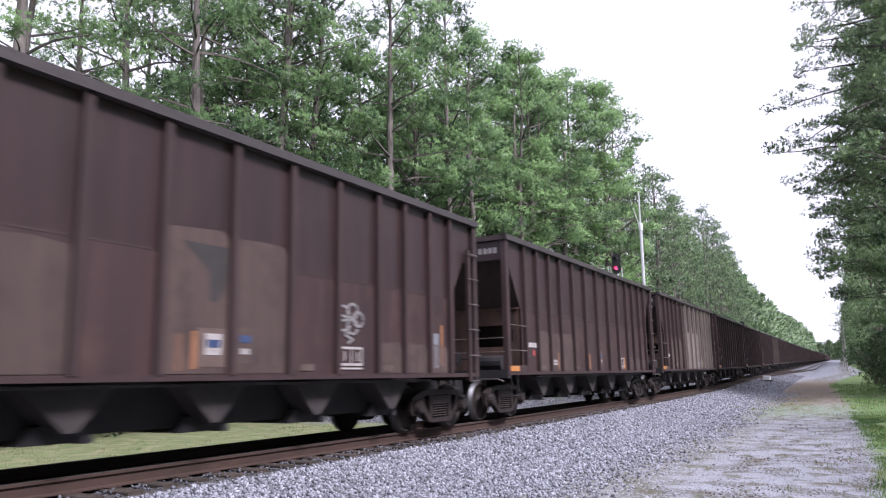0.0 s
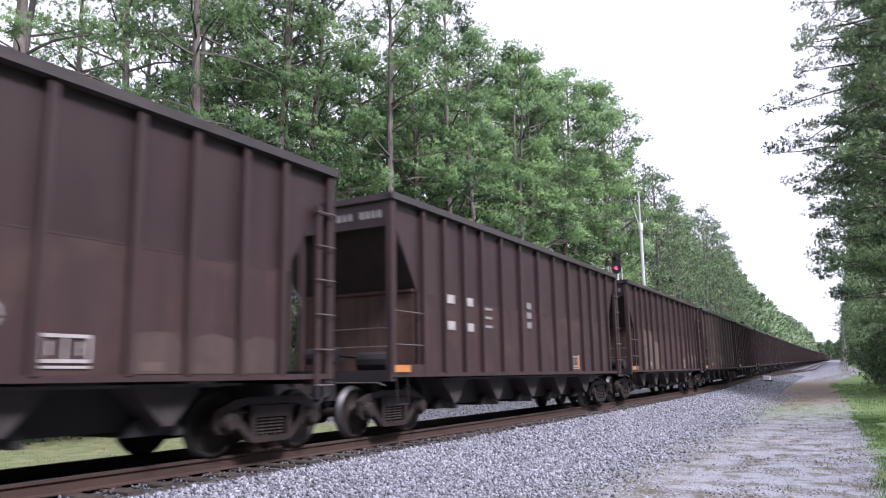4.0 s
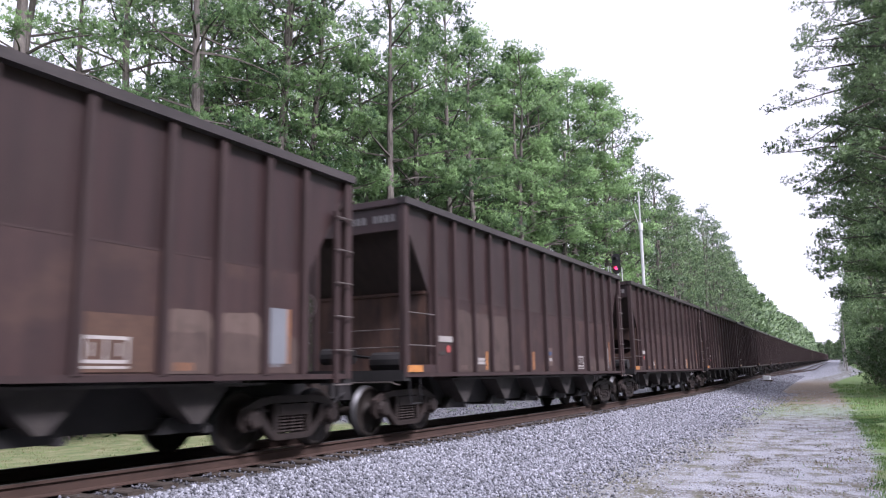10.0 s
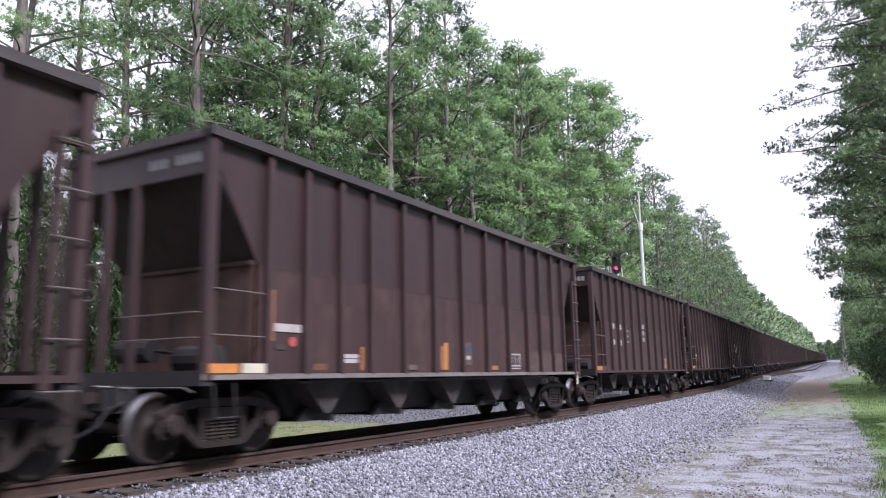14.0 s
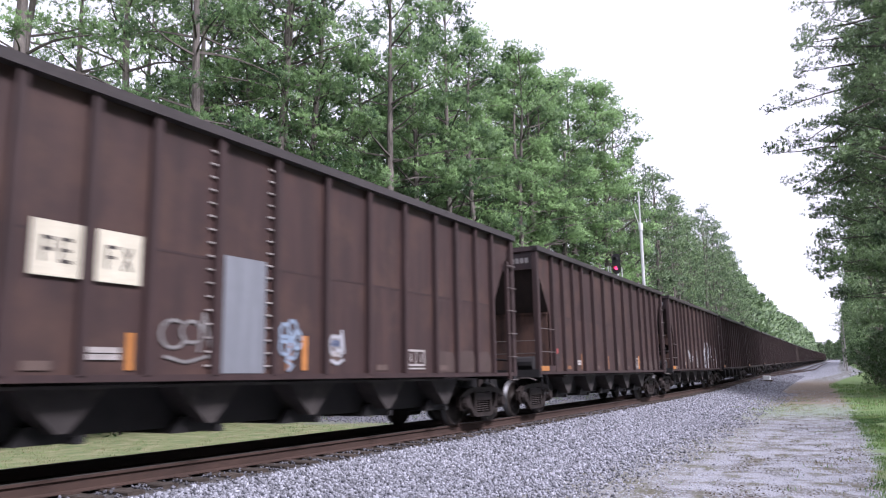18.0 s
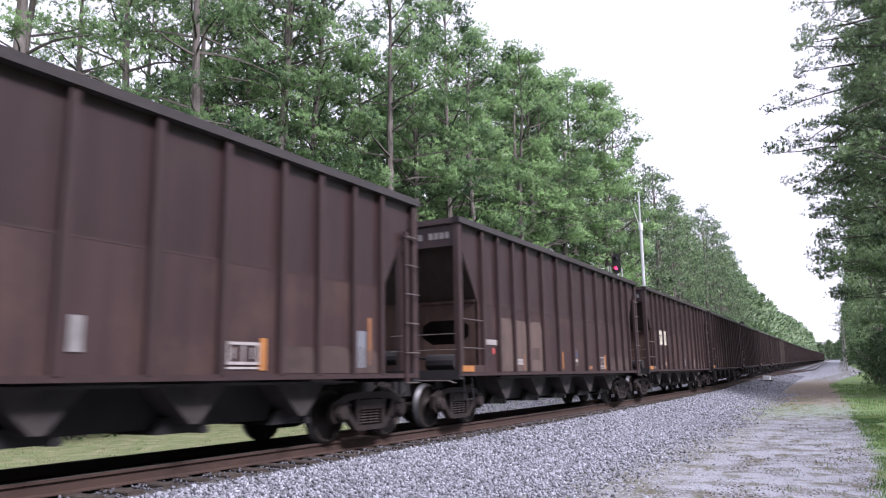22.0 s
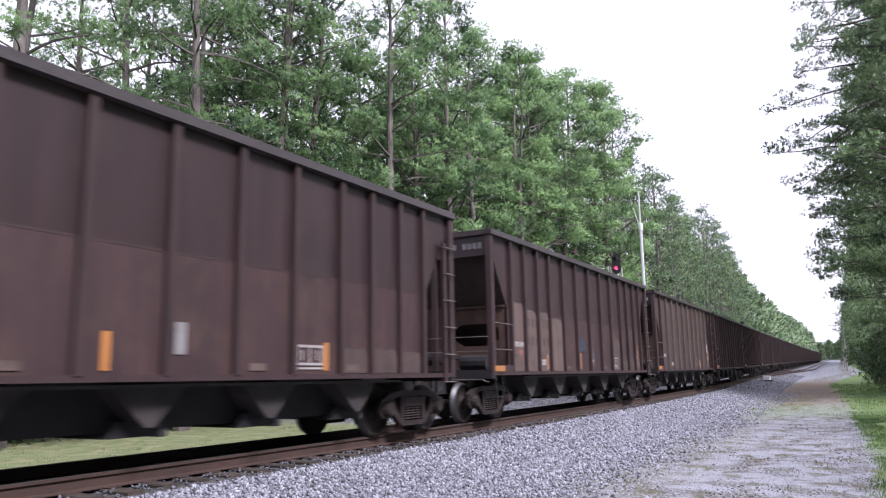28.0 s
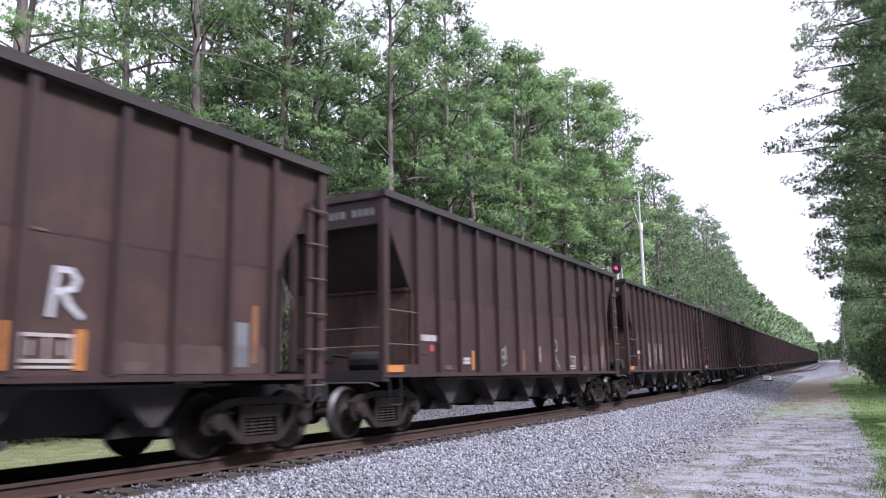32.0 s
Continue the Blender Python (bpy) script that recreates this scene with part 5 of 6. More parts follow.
def mark_car(car, k):
    """The small marks that nearly all cars carry, a little different on each."""
    rng = random.Random(500 + k)
    o = lambda: rng.uniform(-0.05, 0.05)
    if k in (3, 12, 21):
        stencil(car, 2.2, 2.75, 2, 0.35, 0.18, 0.55, M_WHITE)
        stencil(car, 3.1, 2.75, 2, 0.3, 0.18, 0.55, M_WHITE)
        stencil(car, 4.0, 2.6, 3, 0.35, 0.06, 0.2, M_SPRAYDIM)
        stencil(car, 6.4, 2.9, 3, 0.3, 0.16, 0.25, M_SPRAYDIM)
    else:
        flat("orange_bar", 1.30 + o(), 1.39, 1.62, 2.4 + o(), M_ORANGE if k in (1, 9, 13, 16) else M_RUSTOR, car, "faded orange paint bar")
        plain = k in (4, 5, 7, 14, 15, 16, 19)
        flipped = k in (1, 24)
        ry, rz = (1.52, 1.70) if plain else (1.52, 1.92) if flipped else (1.80, 1.62)
        dot = [(ry + 0.075 * math.cos(6.2832 * i / 12), rz + 0.075 * math.sin(6.2832 * i / 12)) for i in range(12)]
        part("red_marker", side_prism(dot, SKIN, SKIN + 0.004, 1), M_REDDOT, car, "small round red marker")
        flat("dark_slot", 1.44, 1.66, 1.50, 1.57, M_INK, car)
        if not plain:
            flat("white_label", 1.40, 1.98, 1.70 if flipped else 1.76, 1.82 if flipped else 1.88, M_WHITE, car, "white stencilled label")
        stencil(car, 3.05 + o(), 1.46, 2, 0.42, 0.065, 0.078, M_WHITE)
        if rng.random() < 0.8:
            flat("orange_bar", 3.53, 3.63, 1.2, 1.62 + o(), M_ORANGE if k % 3 == 2 else M_RUSTOR, car, "faded orange paint bar")
        flat("orange_bar", 6.27 + o(), 6.39, 1.2, 1.64 + o(), M_ORANGE if k in (17, 18, 22, 24, 25) else M_RUSTOR, car, "faded orange paint bar")
        if rng.random() < 0.75:
            y = 7.3 + o()
            b = flat("label_plate", y, y + 0.3, 1.3, 1.78, M_TAN, car, "pale label with blue bars")
            flat("blue_bar", y + 0.05, y + 0.25, 1.58, 1.68, M_INKBLUE, b, "", SKIN + 0.004)
            flat("white_bar", y + 0.06, y + 0.24, 1.42, 1.5, M_WHITE, b, "", SKIN + 0.004)
        else:
            flat("white_smudge", 7.3, 7.48, 1.4, 1.8, M_SPRAYDIM, car)
        if rng.random() < 0.7:
            flat("grey_label", 12.5 + o(), 12.75, 1.25, 1.9 + o(), M_BLUE if k % 2 else M_SPRAYDIM, car, "grey-blue stencilled plate")
            flat("orange_bar", 12.82, 12.92, 1.3, 2.1, M_RUSTOR, car, "faded orange paint bar")
        for y in (2.3, 5.05, 8.6, 10.8):
            if rng.random() < 0.7:
                flat("tan_label", y, y + 0.32, 1.2, 1.3, M_RUSTOR if rng.random() < 0.25 else M_TAN, car)
        panels(car, 10.6, 13.1, 1.16, 1.62 + 2 * o(), M_TAN2, "faded repainted strip")
    if k % 3 == 1 and k != 11:
        flat("pale_end_board", 0.64, 1.12, 1.16, 1.29, M_TAN, car, "end board with pale worn paint", 1.55)
    # consolidated stencil box
    s = Shape()
    y, z = 9.56 + o(), 1.28
    for a, b, c, d in ((0, 0.6, 0, 0.04), (0, 0.6, 0.27, 0.31), (0, 0.035, 0, 0.31), (0.565, 0.6, 0, 0.31), (0.28, 0.31, 0.04, 0.27), (0.1, 0.13, 0.08, 0.23), (0.45, 0.48, 0.08, 0.23)):
        s.prism([(y + a, z + c), (y + b, z + c), (y + b, z + d), (y + a, z + d)], "x", SKIN, SKIN + 0.004)
    s.prism([(y, z - 0.06), (y + 0.6, z - 0.06), (y + 0.6, z - 0.03), (y, z - 0.03)], "x", SKIN, SKIN + 0.004)
    part("stencil_box", s, M_WHITE, car, "white stencilled box of bars")
    if k % 3 == 0 or k in (17, 22, 25):
        flat("orange_bar", y + 0.62, y + 0.74, 1.2, 1.64 + o(), M_ORANGE, car, "orange paint bar")
    elif k % 3 == 1:
        flat("rusty_patch", y - 0.06, y + 0.72, 1.18, 1.68 + o(), M_RUSTPATCH, car, "rusty worn patch", SKIN - 0.004)
    e = Shape()
    for i in range(8):
        if i != 3:
            a = 0.25 + i * 0.135
            e.box(a, a + 0.1, 0.075, 0.085, 4.03, 4.17)
    tagged(part("end_number", e, M_WHITE if k % 3 == 0 else M_SPRAYDIM, car), "worn white stencilled bars", kind="stuff")


TAN = "tan repainted side panel"
R_MARK = [[(0.1, 0), (0.22, 1.0), (0.6, 1.0), (0.78, 0.82), (0.7, 0.6), (0.2, 0.5)], [(0.42, 0.52), (0.6, 0.25), (0.95, 0.0)]]
SCRAWL = [arc(0.25, 0.5, 0.25, 60, 330), arc(0.6, 0.55, 0.2, 0, 300), [(0.75, 0.2), (0.85, 0.9), (1.0, 0.3)], [(0.1, 0.1), (0.5, 0.0), (0.95, 0.12)]]
TAG = [[(0, 1.0), (0.1, 1.02), (0.22, 0.9), (0.3, 0.6), (0.36, 0.42)], [(0.24, 0.88), (0.36, 0.8), (0.42, 0.5), (0.52, 0.24)], [(0.36, 0.75), (0.5, 0.72), (0.58, 0.3)], [(0.44, 0.6), (0.62, 0.68), (0.58, 0.44)], [(0.76, 0.85), (0.84, 0.55), (0.76, 0.3)], [(0.88, 0.75), (0.95, 0.27)], [(0.7, 0.5), (1.08, 0.55)]]
FLOWER = [arc(0.5 + 0.3 * math.cos(a), 0.65 + 0.22 * math.sin(a), 0.2, 0, 340) for a in (0, 1.26, 2.5, 3.77, 5.0)] + [[(0.5, 0.45), (0.35, 0.2), (0.6, 0.1), (0.45, 0.0)]]


LETTERS = {
    "P": (((0, 0), (0.2, 0), (0.2, 1), (0, 1)), ((0.2, 0.86), (0.95, 0.86), (0.85, 1), (0.2, 1)), ((0.2, 0.42), (0.85, 0.42), (0.95, 0.56), (0.2, 0.56)), ((0.75, 0.56), (0.95, 0.56), (0.95, 0.86), (0.75, 0.86))),
    "E": (((0, 0), (0.2, 0), (0.2, 1), (0, 1)), ((0.2, 0.86), (0.95, 0.86), (0.95, 1), (0.2, 1)), ((0.2, 0.44), (0.8, 0.44), (0.8, 0.57), (0.2, 0.57)), ((0.2, 0), (0.95, 0), (0.95, 0.14), (0.2, 0.14))),
    "F": (((0, 0), (0.2, 0), (0.2, 1), (0, 1)), ((0.2, 0.86), (0.95, 0.86), (0.95, 1), (0.2, 1)), ((0.2, 0.44), (0.8, 0.44), (0.8, 0.57), (0.2, 0.57))),
    "X": (((0, 0), (0.22, 0), (1, 1), (0.78, 1)), ((0.78, 0), (1, 0), (0.6, 0.48), (0.5, 0.36)), ((0, 1), (0.22, 1), (0.5, 0.64), (0.4, 0.52))),
}


def big_letters(car):
    """Swollen shapes in dark grey with pale outlines, sprayed across five panels."""
    for poly in ([(9.53, 1.16), (9.6, 2.1), (9.85, 2.25), (10.05, 2.38), (10.3, 2.36), (10.52, 2.1), (10.5, 1.8), (10.3, 1.68), (10.22, 1.16)],
                 [(10.67, 1.16), (10.68, 2.1), (11.0, 2.2), (11.2, 2.2), (11.15, 1.75), (11.38, 1.6), (11.39, 1.16)],
                 [(11.53, 1.16), (11.53, 2.1), (11.75, 2.2), (11.9, 1.85), (12.15, 1.6), (12.28, 1.5), (12.28, 1.16)],
                 [(12.43, 1.16), (12.43, 1.6), (12.5, 2.2), (12.75, 2.36), (13.0, 2.2), (13.08, 1.6), (13.05, 1.16)]):
        part("graffiti_fill", side_prism(poly, SKIN, SKIN + 0.003, 1), M_SPRAYDARK, car, "sprayed dark grey graffiti")
    thick = [[(8.42, 2.02), (8.7, 2.05), (9.0, 1.9), (9.25, 1.6), (9.35, 1.2)], [(9.55, 1.2), (9.6, 2.0), (9.62, 2.15), (9.72, 2.1)], [(9.6, 1.8), (9.85, 1.85), (9.75, 1.6), (9.62, 1.4)],
             [(10.12, 1.68), (10.08, 1.3), (10.2, 1.19), (9.98, 1.19), (10.02, 1.5), (10.05, 1.7)], [(10.68, 2.15), (10.82, 2.05), (10.8, 1.6), (11.0, 1.75)], [(10.9, 1.6), (11.05, 1.4), (11.05, 1.2)],
             [(11.0, 2.2), (11.2, 2.25), (11.15, 1.9), (11.08, 1.72), (11.35, 1.75)], [(11.54, 1.75), (11.7, 1.78), (11.9, 1.6), (12.0, 1.35), (11.9, 1.18)], arc(12.62, 2.2, 0.17, 0, 330)]
    thin = [[(8.45, 1.35), (8.7, 1.75), (9.0, 1.95), (9.3, 2.0)], [(8.42, 1.4), (8.8, 1.3), (9.15, 1.28)], [(8.95, 1.2), (8.9, 1.6), (8.95, 1.9)], arc(9.28, 2.05, 0.1, 0, 350), [(9.3, 2.2), (9.28, 2.4)],
            [(9.72, 2.1), (9.9, 2.3), (10.1, 2.4), (10.35, 2.34), (10.5, 2.1), (10.48, 1.85), (10.3, 1.7), (10.12, 1.68)], [(10.05, 1.95), (10.16, 1.95)], [(10.7, 1.5), (10.72, 1.2)], [(11.54, 2.1), (11.62, 2.0)],
            [(11.75, 2.2), (11.8, 1.8), (12.0, 1.75)], [(11.95, 1.65), (12.2, 1.55)], [(12.44, 1.6), (12.55, 1.7), (12.72, 1.9)], [(12.75, 2.25), (13.0, 2.2), (13.08, 1.9), (13.08, 1.4), (13.05, 1.2)],
            [(12.45, 1.2), (12.5, 1.45), (12.6, 1.5), (12.7, 1.2)], [(12.55, 2.0), (12.7, 1.85), (12.74, 1.6)]]
    strokes(car, thick, 0, -0.16, 1, 1.13, M_SPRAY, 0.11)
    strokes(car, thin, 0, -0.16, 1, 1.13, M_SPRAY, 0.07)
    flat("orange_bar", 12.8, 12.9, 1.2, 2.0, M_ORANGE, car, "orange paint bar", SKIN + 0.01)


def dress_car(car, k):
    """What sets one car apart from the next."""
    if k == -1:
        panels(car, 3.8, 4.85, 1.16, 2.6, M_TAN2, TAN)
        panels(car, 6.0, 8.3, 1.16, 3.05, M_TAN2, TAN)
        part("logo_shape", side_prism([(6.3, 2.85), (7.08, 2.85), (7.08, 2.4), (6.9, 2.1), (6.78, 2.1), (6.75, 2.5)], SKIN + 0.004, SKIN + 0.007, 1), M_INK, car, "worn dark triangular emblem")
        flat("tan_patch", 6.6, 7.08, 1.25, 1.75, M_TAN, car, "tan patch round a pale label", SKIN + 0.005)
        flat("orange_bar", 6.5, 6.59, 1.22, 1.7, M_RUSTOR, car, "faded orange paint bar", SKIN + 0.005)
        flat("label_plate", 6.72, 7.0, 1.4, 1.68, M_WHITE, car, "white label with a blue bar", SKIN + 0.01)
        flat("blue_bar", 6.75, 6.97, 1.5, 1.6, M_INKBLUE, car, "", SKIN + 0.015)
        strokes(car, FLOWER, 9.45, 1.65, 0.75, 0.62, M_SPRAYDIM, 0.04)
    elif k == 0:
        panels(car, 2.0, 4.8, 1.16, 2.2, M_TAN2, TAN)
    elif k == 1:
        s = Shape()
        for x0, bars in ((-1.2, ((0, 0.1, 0, 0.62), (0.1, 0.28, 0, 0.1), (0.28, 0.37, 0, 0.45))), (-0.65, ((0, 0.1, 0.05, 0.6), (0.1, 0.3, 0.5, 0.6), (0.22, 0.31, 0.3, 0.5), (0.1, 0.3, 0.24, 0.33))), (-0.15, ((0, 0.28, 0.5, 0.6), (0.1, 0.2, 0.0, 0.5))), (0.25, ((0, 0.1, 0.1, 0.5), (0.1, 0.35, 0.26, 0.34)))):
            for a, b, c, d in bars:
                s.box(x0 + 1.15 * a, x0 + 1.15 * b, 0.945, 0.955, 1.62 + 1.5 * c, 1.62 + 1.5 * d)
        part("graffiti", s, M_SPRAYBLUE, car, "sprayed blue graffiti")
        panels(car, 2.0, 4.8, 1.16, 2.5, M_TAN2, TAN)
        flat("blue_bar", 9.0, 9.12, 1.3, 1.5, M_LIGHTBLUE, car, "", 1.479)
    elif k == 2:
        panels(car, 2.0, 3.8, 1.16, 2.7, M_TAN2, TAN)
        strokes(car, SCRAWL, 6.2, 1.2, 0.7, 0.5, M_SPRAY)
        strokes(car, SCRAWL, 7.3, 1.35, 0.8, 0.25, M_SPRAYBLUE, 0.04, "sprayed blue graffiti")
        strokes(car, FLOWER, 8.5, 1.3, 0.6, 0.7, M_SPRAYDIM, 0.04)
    elif k == 4:
        panels(car, 2.1, 3.8, 1.16, 2.72, M_TAN, TAN)
        panels(car, 3.9, 4.8, 1.16, 2.3, M_TAN, TAN)
        stencil(car, 2.35, 2.5, 3, 0.3, 0.14, 0.4, M_TAN2)
        panels(car, 10.7, 11.4, 1.16, 1.95, M_TAN2, TAN)
        panels(car, 11.5, 13.1, 1.16, 1.85, M_TAN, TAN)
    elif k == 5:
        strokes(car, FLOWER, 6.3, 1.3, 0.8, 0.5, M_SPRAYDIM, 0.05)
        flat("placard", 12.55, 12.85, 1.75, 2.15, M_LIGHTBLUE, car, "pale blue placard")
        stencil(car, 4.0, 2.55, 2, 0.25, 0.1, 0.2, M_SPRAYDIM)
    elif k == 6:
        flat("white_board", 5.2, 5.7, 1.58, 1.96, M_SPRAYDIM, car, "pale grey board")
        part("white_sill", side_prism([(0.0, 1.075), (14.35, 1.075), (14.35, 1.15), (0.0, 1.15)], 1.547, 1.552, 1), M_SILL, car, "side sill painted white, worn")
        flat("white_end_board", 0.7, 1.15, 1.16, 1.29, M_BRIGHT, car, "white painted end board", 1.55)
        flat("white_end_board", 13.75, 14.3, 1.16, 1.29, M_BRIGHT, car, "white painted end board", 1.57)
        flat("white_corner_plate", 14.04, 14.2, 0.80, 1.04, M_BRIGHT, car, "white plate", 1.53)
    elif k == 7:
        panels(car, 2.05, 3.75, 1.16, 2.75, M_TAN, TAN)
        panels(car, 3.8, 4.8, 1.16, 2.72, M_TAN, TAN)
        for z in (2.3, 1.85):
            glyphs(car, 2.3, z, 6, 0.12, 0.22, 0.25, M_TAN2, (3,) if z > 2 else ())
        flat("white_figure", 7.25, 7.4, 1.3, 1.8, M_BRIGHT, car, "small white figure-like smudge", SKIN + 0.006)
        panels(car, 10.62, 12.33, 1.16, 1.98, M_TAN, TAN)
        flat("grey_label", 12.44, 12.84, 1.3, 2.1, M_BLUE, car, "blue-grey stencilled plate", SKIN + 0.006)
        flat("rusty_patch", 9.46 + 0.06, 10.5, 1.18, 1.85, M_RUSTPATCH, car, "rusty worn patch", SKIN - 0.003)
    elif k == 8:
        panels(car, 2.0, 4.8, 1.16, 2.45, M_TAN2, TAN)
    elif k == 9:
        panels(car, 2.0, 4.7, 1.16, 2.25, M_LOWER, TAN)
        strokes(car, SCRAWL, 7.2, 1.3, 0.5, 0.35, M_SPRAYDIM, 0.04)
    elif k == 10:
        panels(car, 4.86, 5.95, 1.16, 2.55, M_TAN, TAN)
        panels(car, 8.33, 9.45, 1.16, 2.5, M_TAN2, TAN)
        panels(car, 2.0, 4.8, 1.16, 2.6, M_LOWER, TAN)
    elif k == 11:
        panels(car, 2.0, 4.8, 1.16, 2.25, M_LOWER, TAN)
        flat("white_end_board", 0.7, 1.15, 1.16, 1.29, M_BRIGHT, car, "white painted end board", 1.55)
        part("white_sill", side_prism([(0.0, 1.075), (14.35, 1.075), (14.35, 1.15), (0.0, 1.15)], 1.547, 1.552, 1), M_SILL, car, "side sill painted white, worn")
        flat("white_corner_plate", 14.04, 14.2, 0.80, 1.04, M_BRIGHT, car, "white plate", 1.53)
        flat("orange_bar", 6.4, 6.55, 1.2, 1.75, M_ORANGE, car, "orange paint bar")
    elif k == 13:
        panels(car, 2.9, 4.8, 1.16, 2.35, M_TAN2, TAN)
        panels(car, 4.8, 5.9, 1.16, 2.35, M_TAN, TAN)
    elif k in (14, 19):
        for y, word in ((2.29, "PE"), (3.06, "FX")):
            b = flat("sign_board", y, y + 0.60, 2.19, 2.79, M_BRIGHT, car, "white board with dark letters", SKIN + 0.02)
            s = Shape()
            for j, letter in enumerate(word):
                for bar in LETTERS[letter]:
                    s.prism([(y + 0.12 + 0.21 * j + 0.15 * u, 2.34 + 0.28 * v) for u, v in bar], "x", SKIN + 0.024, SKIN + 0.028)
            part("lettering", s, M_INK, b, "worn dark stencilled letters")
        if k == 14:
            flat("steel_patch", 5.0, 5.80, 1.16, 2.75, M_BLUE, car, "pale blue-grey unpainted patch", SKIN + 0.006)
            strokes(car, SCRAWL, 4.0, 1.3, 0.8, 0.7, M_SPRAYDIM, 0.04)
            for y in (4.75, 5.87):
                s = Shape()
                for i in range(17):
                    s.prism([(y - 0.035, 1.25 + 0.18 * i), (y + 0.035, 1.25 + 0.18 * i), (y + 0.035, 1.275 + 0.18 * i), (y - 0.035, 1.275 + 0.18 * i)], "x", SKIN - 0.012, SKIN + 0.02)
                tagged(part("clip_row", s, M_WHITE, car), "column of small pale clips", kind="stuff")
            flat("orange_bar", 6.62, 6.74, 1.2, 1.72, M_ORANGE, car, "orange paint bar")
            strokes(car, FLOWER, 6.1, 1.2, 0.5, 0.7, M_LIGHTBLUE, 0.05, "sprayed pale blue graffiti")
            strokes(car, SCRAWL, 7.3, 1.3, 0.35, 0.6, M_SPRAY, 0.05)
        else:
            strokes(car, SCRAWL, 7.2, 1.3, 0.5, 0.35, M_SPRAY, 0.06)
    elif k == 15:
        flat("label_plate", 7.28, 7.65, 1.28, 1.82, M_TAN, car, "pale label with blue bars", SKIN + 0.004)
    elif k == 16:
        panels(car, 2.95, 4.7, 1.16, 2.2, M_TAN2, TAN)
        flat("faded_patch", 2.22, 2.74, 2.12, 2.52, M_TAN, car, "faded pale patch with worn bars")
        glyphs(car, 2.4, 2.2, 2, 0.12, 0.22, 0.17, M_TAN2)
        strokes(car, TAG, 4.05, 1.33, 1.4, 0.75, M_SPRAY, 0.075)
        strokes(car, [[(0.1, 0), (0.0, 0.4), (0.2, 0.7), (0.35, 0.75), (0.3, 0.95), (0.65, 1.0), (0.65, 0.75), (0.85, 0.65), (1.0, 0.35), (0.9, 0.0)], [(0.1, 0.2), (0.5, 0.35), (0.9, 0.25)], [(0.15, 0.35), (0.5, 0.6), (0.9, 0.4)], [(0.2, 0.05), (0.8, 0.12)]], 6.08, 1.2, 0.75, 0.85, M_SPRAYDIM, 0.09)
        big_letters(car)
        flat("dark_label", 7.3, 7.68, 1.42, 1.74, M_DULLBLUE, car, "dark label with a pale bar", SKIN + 0.008)
        flat("pale_bar", 7.36, 7.6, 1.62, 1.7, M_WHITE, car, "", SKIN + 0.013)
    elif k == 17:
        panels(car, 3.8, 4.8, 1.16, 2.4, M_TAN2, TAN)
    elif k == 18:
        panels(car, 2.0, 4.8, 1.16, 2.4, M_TAN, TAN)
        flat("dark_patch", 4.1, 4.6, 1.45, 1.75, M_TAN2, car, "", SKIN + 0.006)
    elif k == 20:
        panels(car, 2.0, 3.8, 1.16, 2.7, M_TAN, TAN)
        panels(car, 3.8, 4.8, 1.16, 2.55, M_TAN, TAN)
        panels(car, 5.9, 7.15, 1.16, 3.0, M_TAN, TAN)
        for z in (2.25, 1.8):
            glyphs(car, 2.28, z, 6, 0.12, 0.22, 0.26, M_TAN2, (3,) if z > 2 else ())
        part("logo_shape", side_prism([(6.15, 2.85), (7.05, 2.85), (6.98, 2.62), (6.72, 2.55), (6.72, 2.0), (6.52, 2.0), (6.52, 2.55), (6.2, 2.62)], SKIN + 0.004, SKIN + 0.007, 1), M_INK, car, "worn dark triangular emblem")
    elif k == 22:
        panels(car, 2.0, 4.8, 1.16, 2.45, M_TAN2, TAN)
    elif k == 23:
        panels(car, 1.25, 2.0, 1.16, 2.85, M_TAN, TAN)
        panels(car, 2.05, 3.75, 1.16, 2.7, M_TAN, TAN)
        panels(car, 3.8, 4.8, 1.16, 2.6, M_TAN, TAN)
        for z in (2.28, 1.82):
            glyphs(car, 2.28, z, 6, 0.12, 0.22, 0.26, M_TAN2, (3,) if z > 2 else ())
        panels(car, 9.5, 10.5, 1.16, 2.2, M_TAN2, TAN)
        flat("blue_patch", 6.15, 6.75, 1.72, 2.12, M_DULLBLUE, car, "dark bluish patch")
    elif k == 24:
        flat("placard", 12.48, 12.82, 2.02, 2.46, M_WHITE, car, "pale grey placard")
        flat("orange_bar", 12.95, 13.07, 1.2, 2.1, M_ORANGE, car, "orange paint bar")
        flat("label_plate", 9.3, 9.6, 1.3, 1.75, M_TAN, car, "pale label")
    elif k == 25:
        panels(car, 2.9, 4.8, 1.16, 2.5, M_TAN2, TAN)
        panels(car, 4.9, 5.9, 1.16, 2.55, M_TAN, TAN)
        strokes(car, R_MARK, 9.8, 1.78, 0.42, 0.5, M_SPRAY, 0.07, "a white sprayed letter R")
        flat("orange_bar", 9.35, 9.5, 1.2, 1.7, M_ORANGE, car, "orange paint bar")
        strokes(car, SCRAWL, 7.3, 1.3, 0.4, 0.55, M_SPRAY, 0.08)
        s = Shape()
        for i in range(7):
            y = 3.0 + i * 1.1
            a = (0.28, 0.12, 0.36, 0.2, 0.4, 0.45, 0.16)[i]
            s.prism([(y, 2.67), (y + a, 2.66), (y + a, 2.685), (y, 2.70)], "x", 1.474, 1.478)
        tagged(part("scratching", s, M_TAN, car), "thin pale scratches along the seam", kind="stuff")
    elif k == 26:
        strokes(car, SCRAWL, 4.9, 1.3, 0.4, 0.5, M_SPRAYDIM, 0.05)
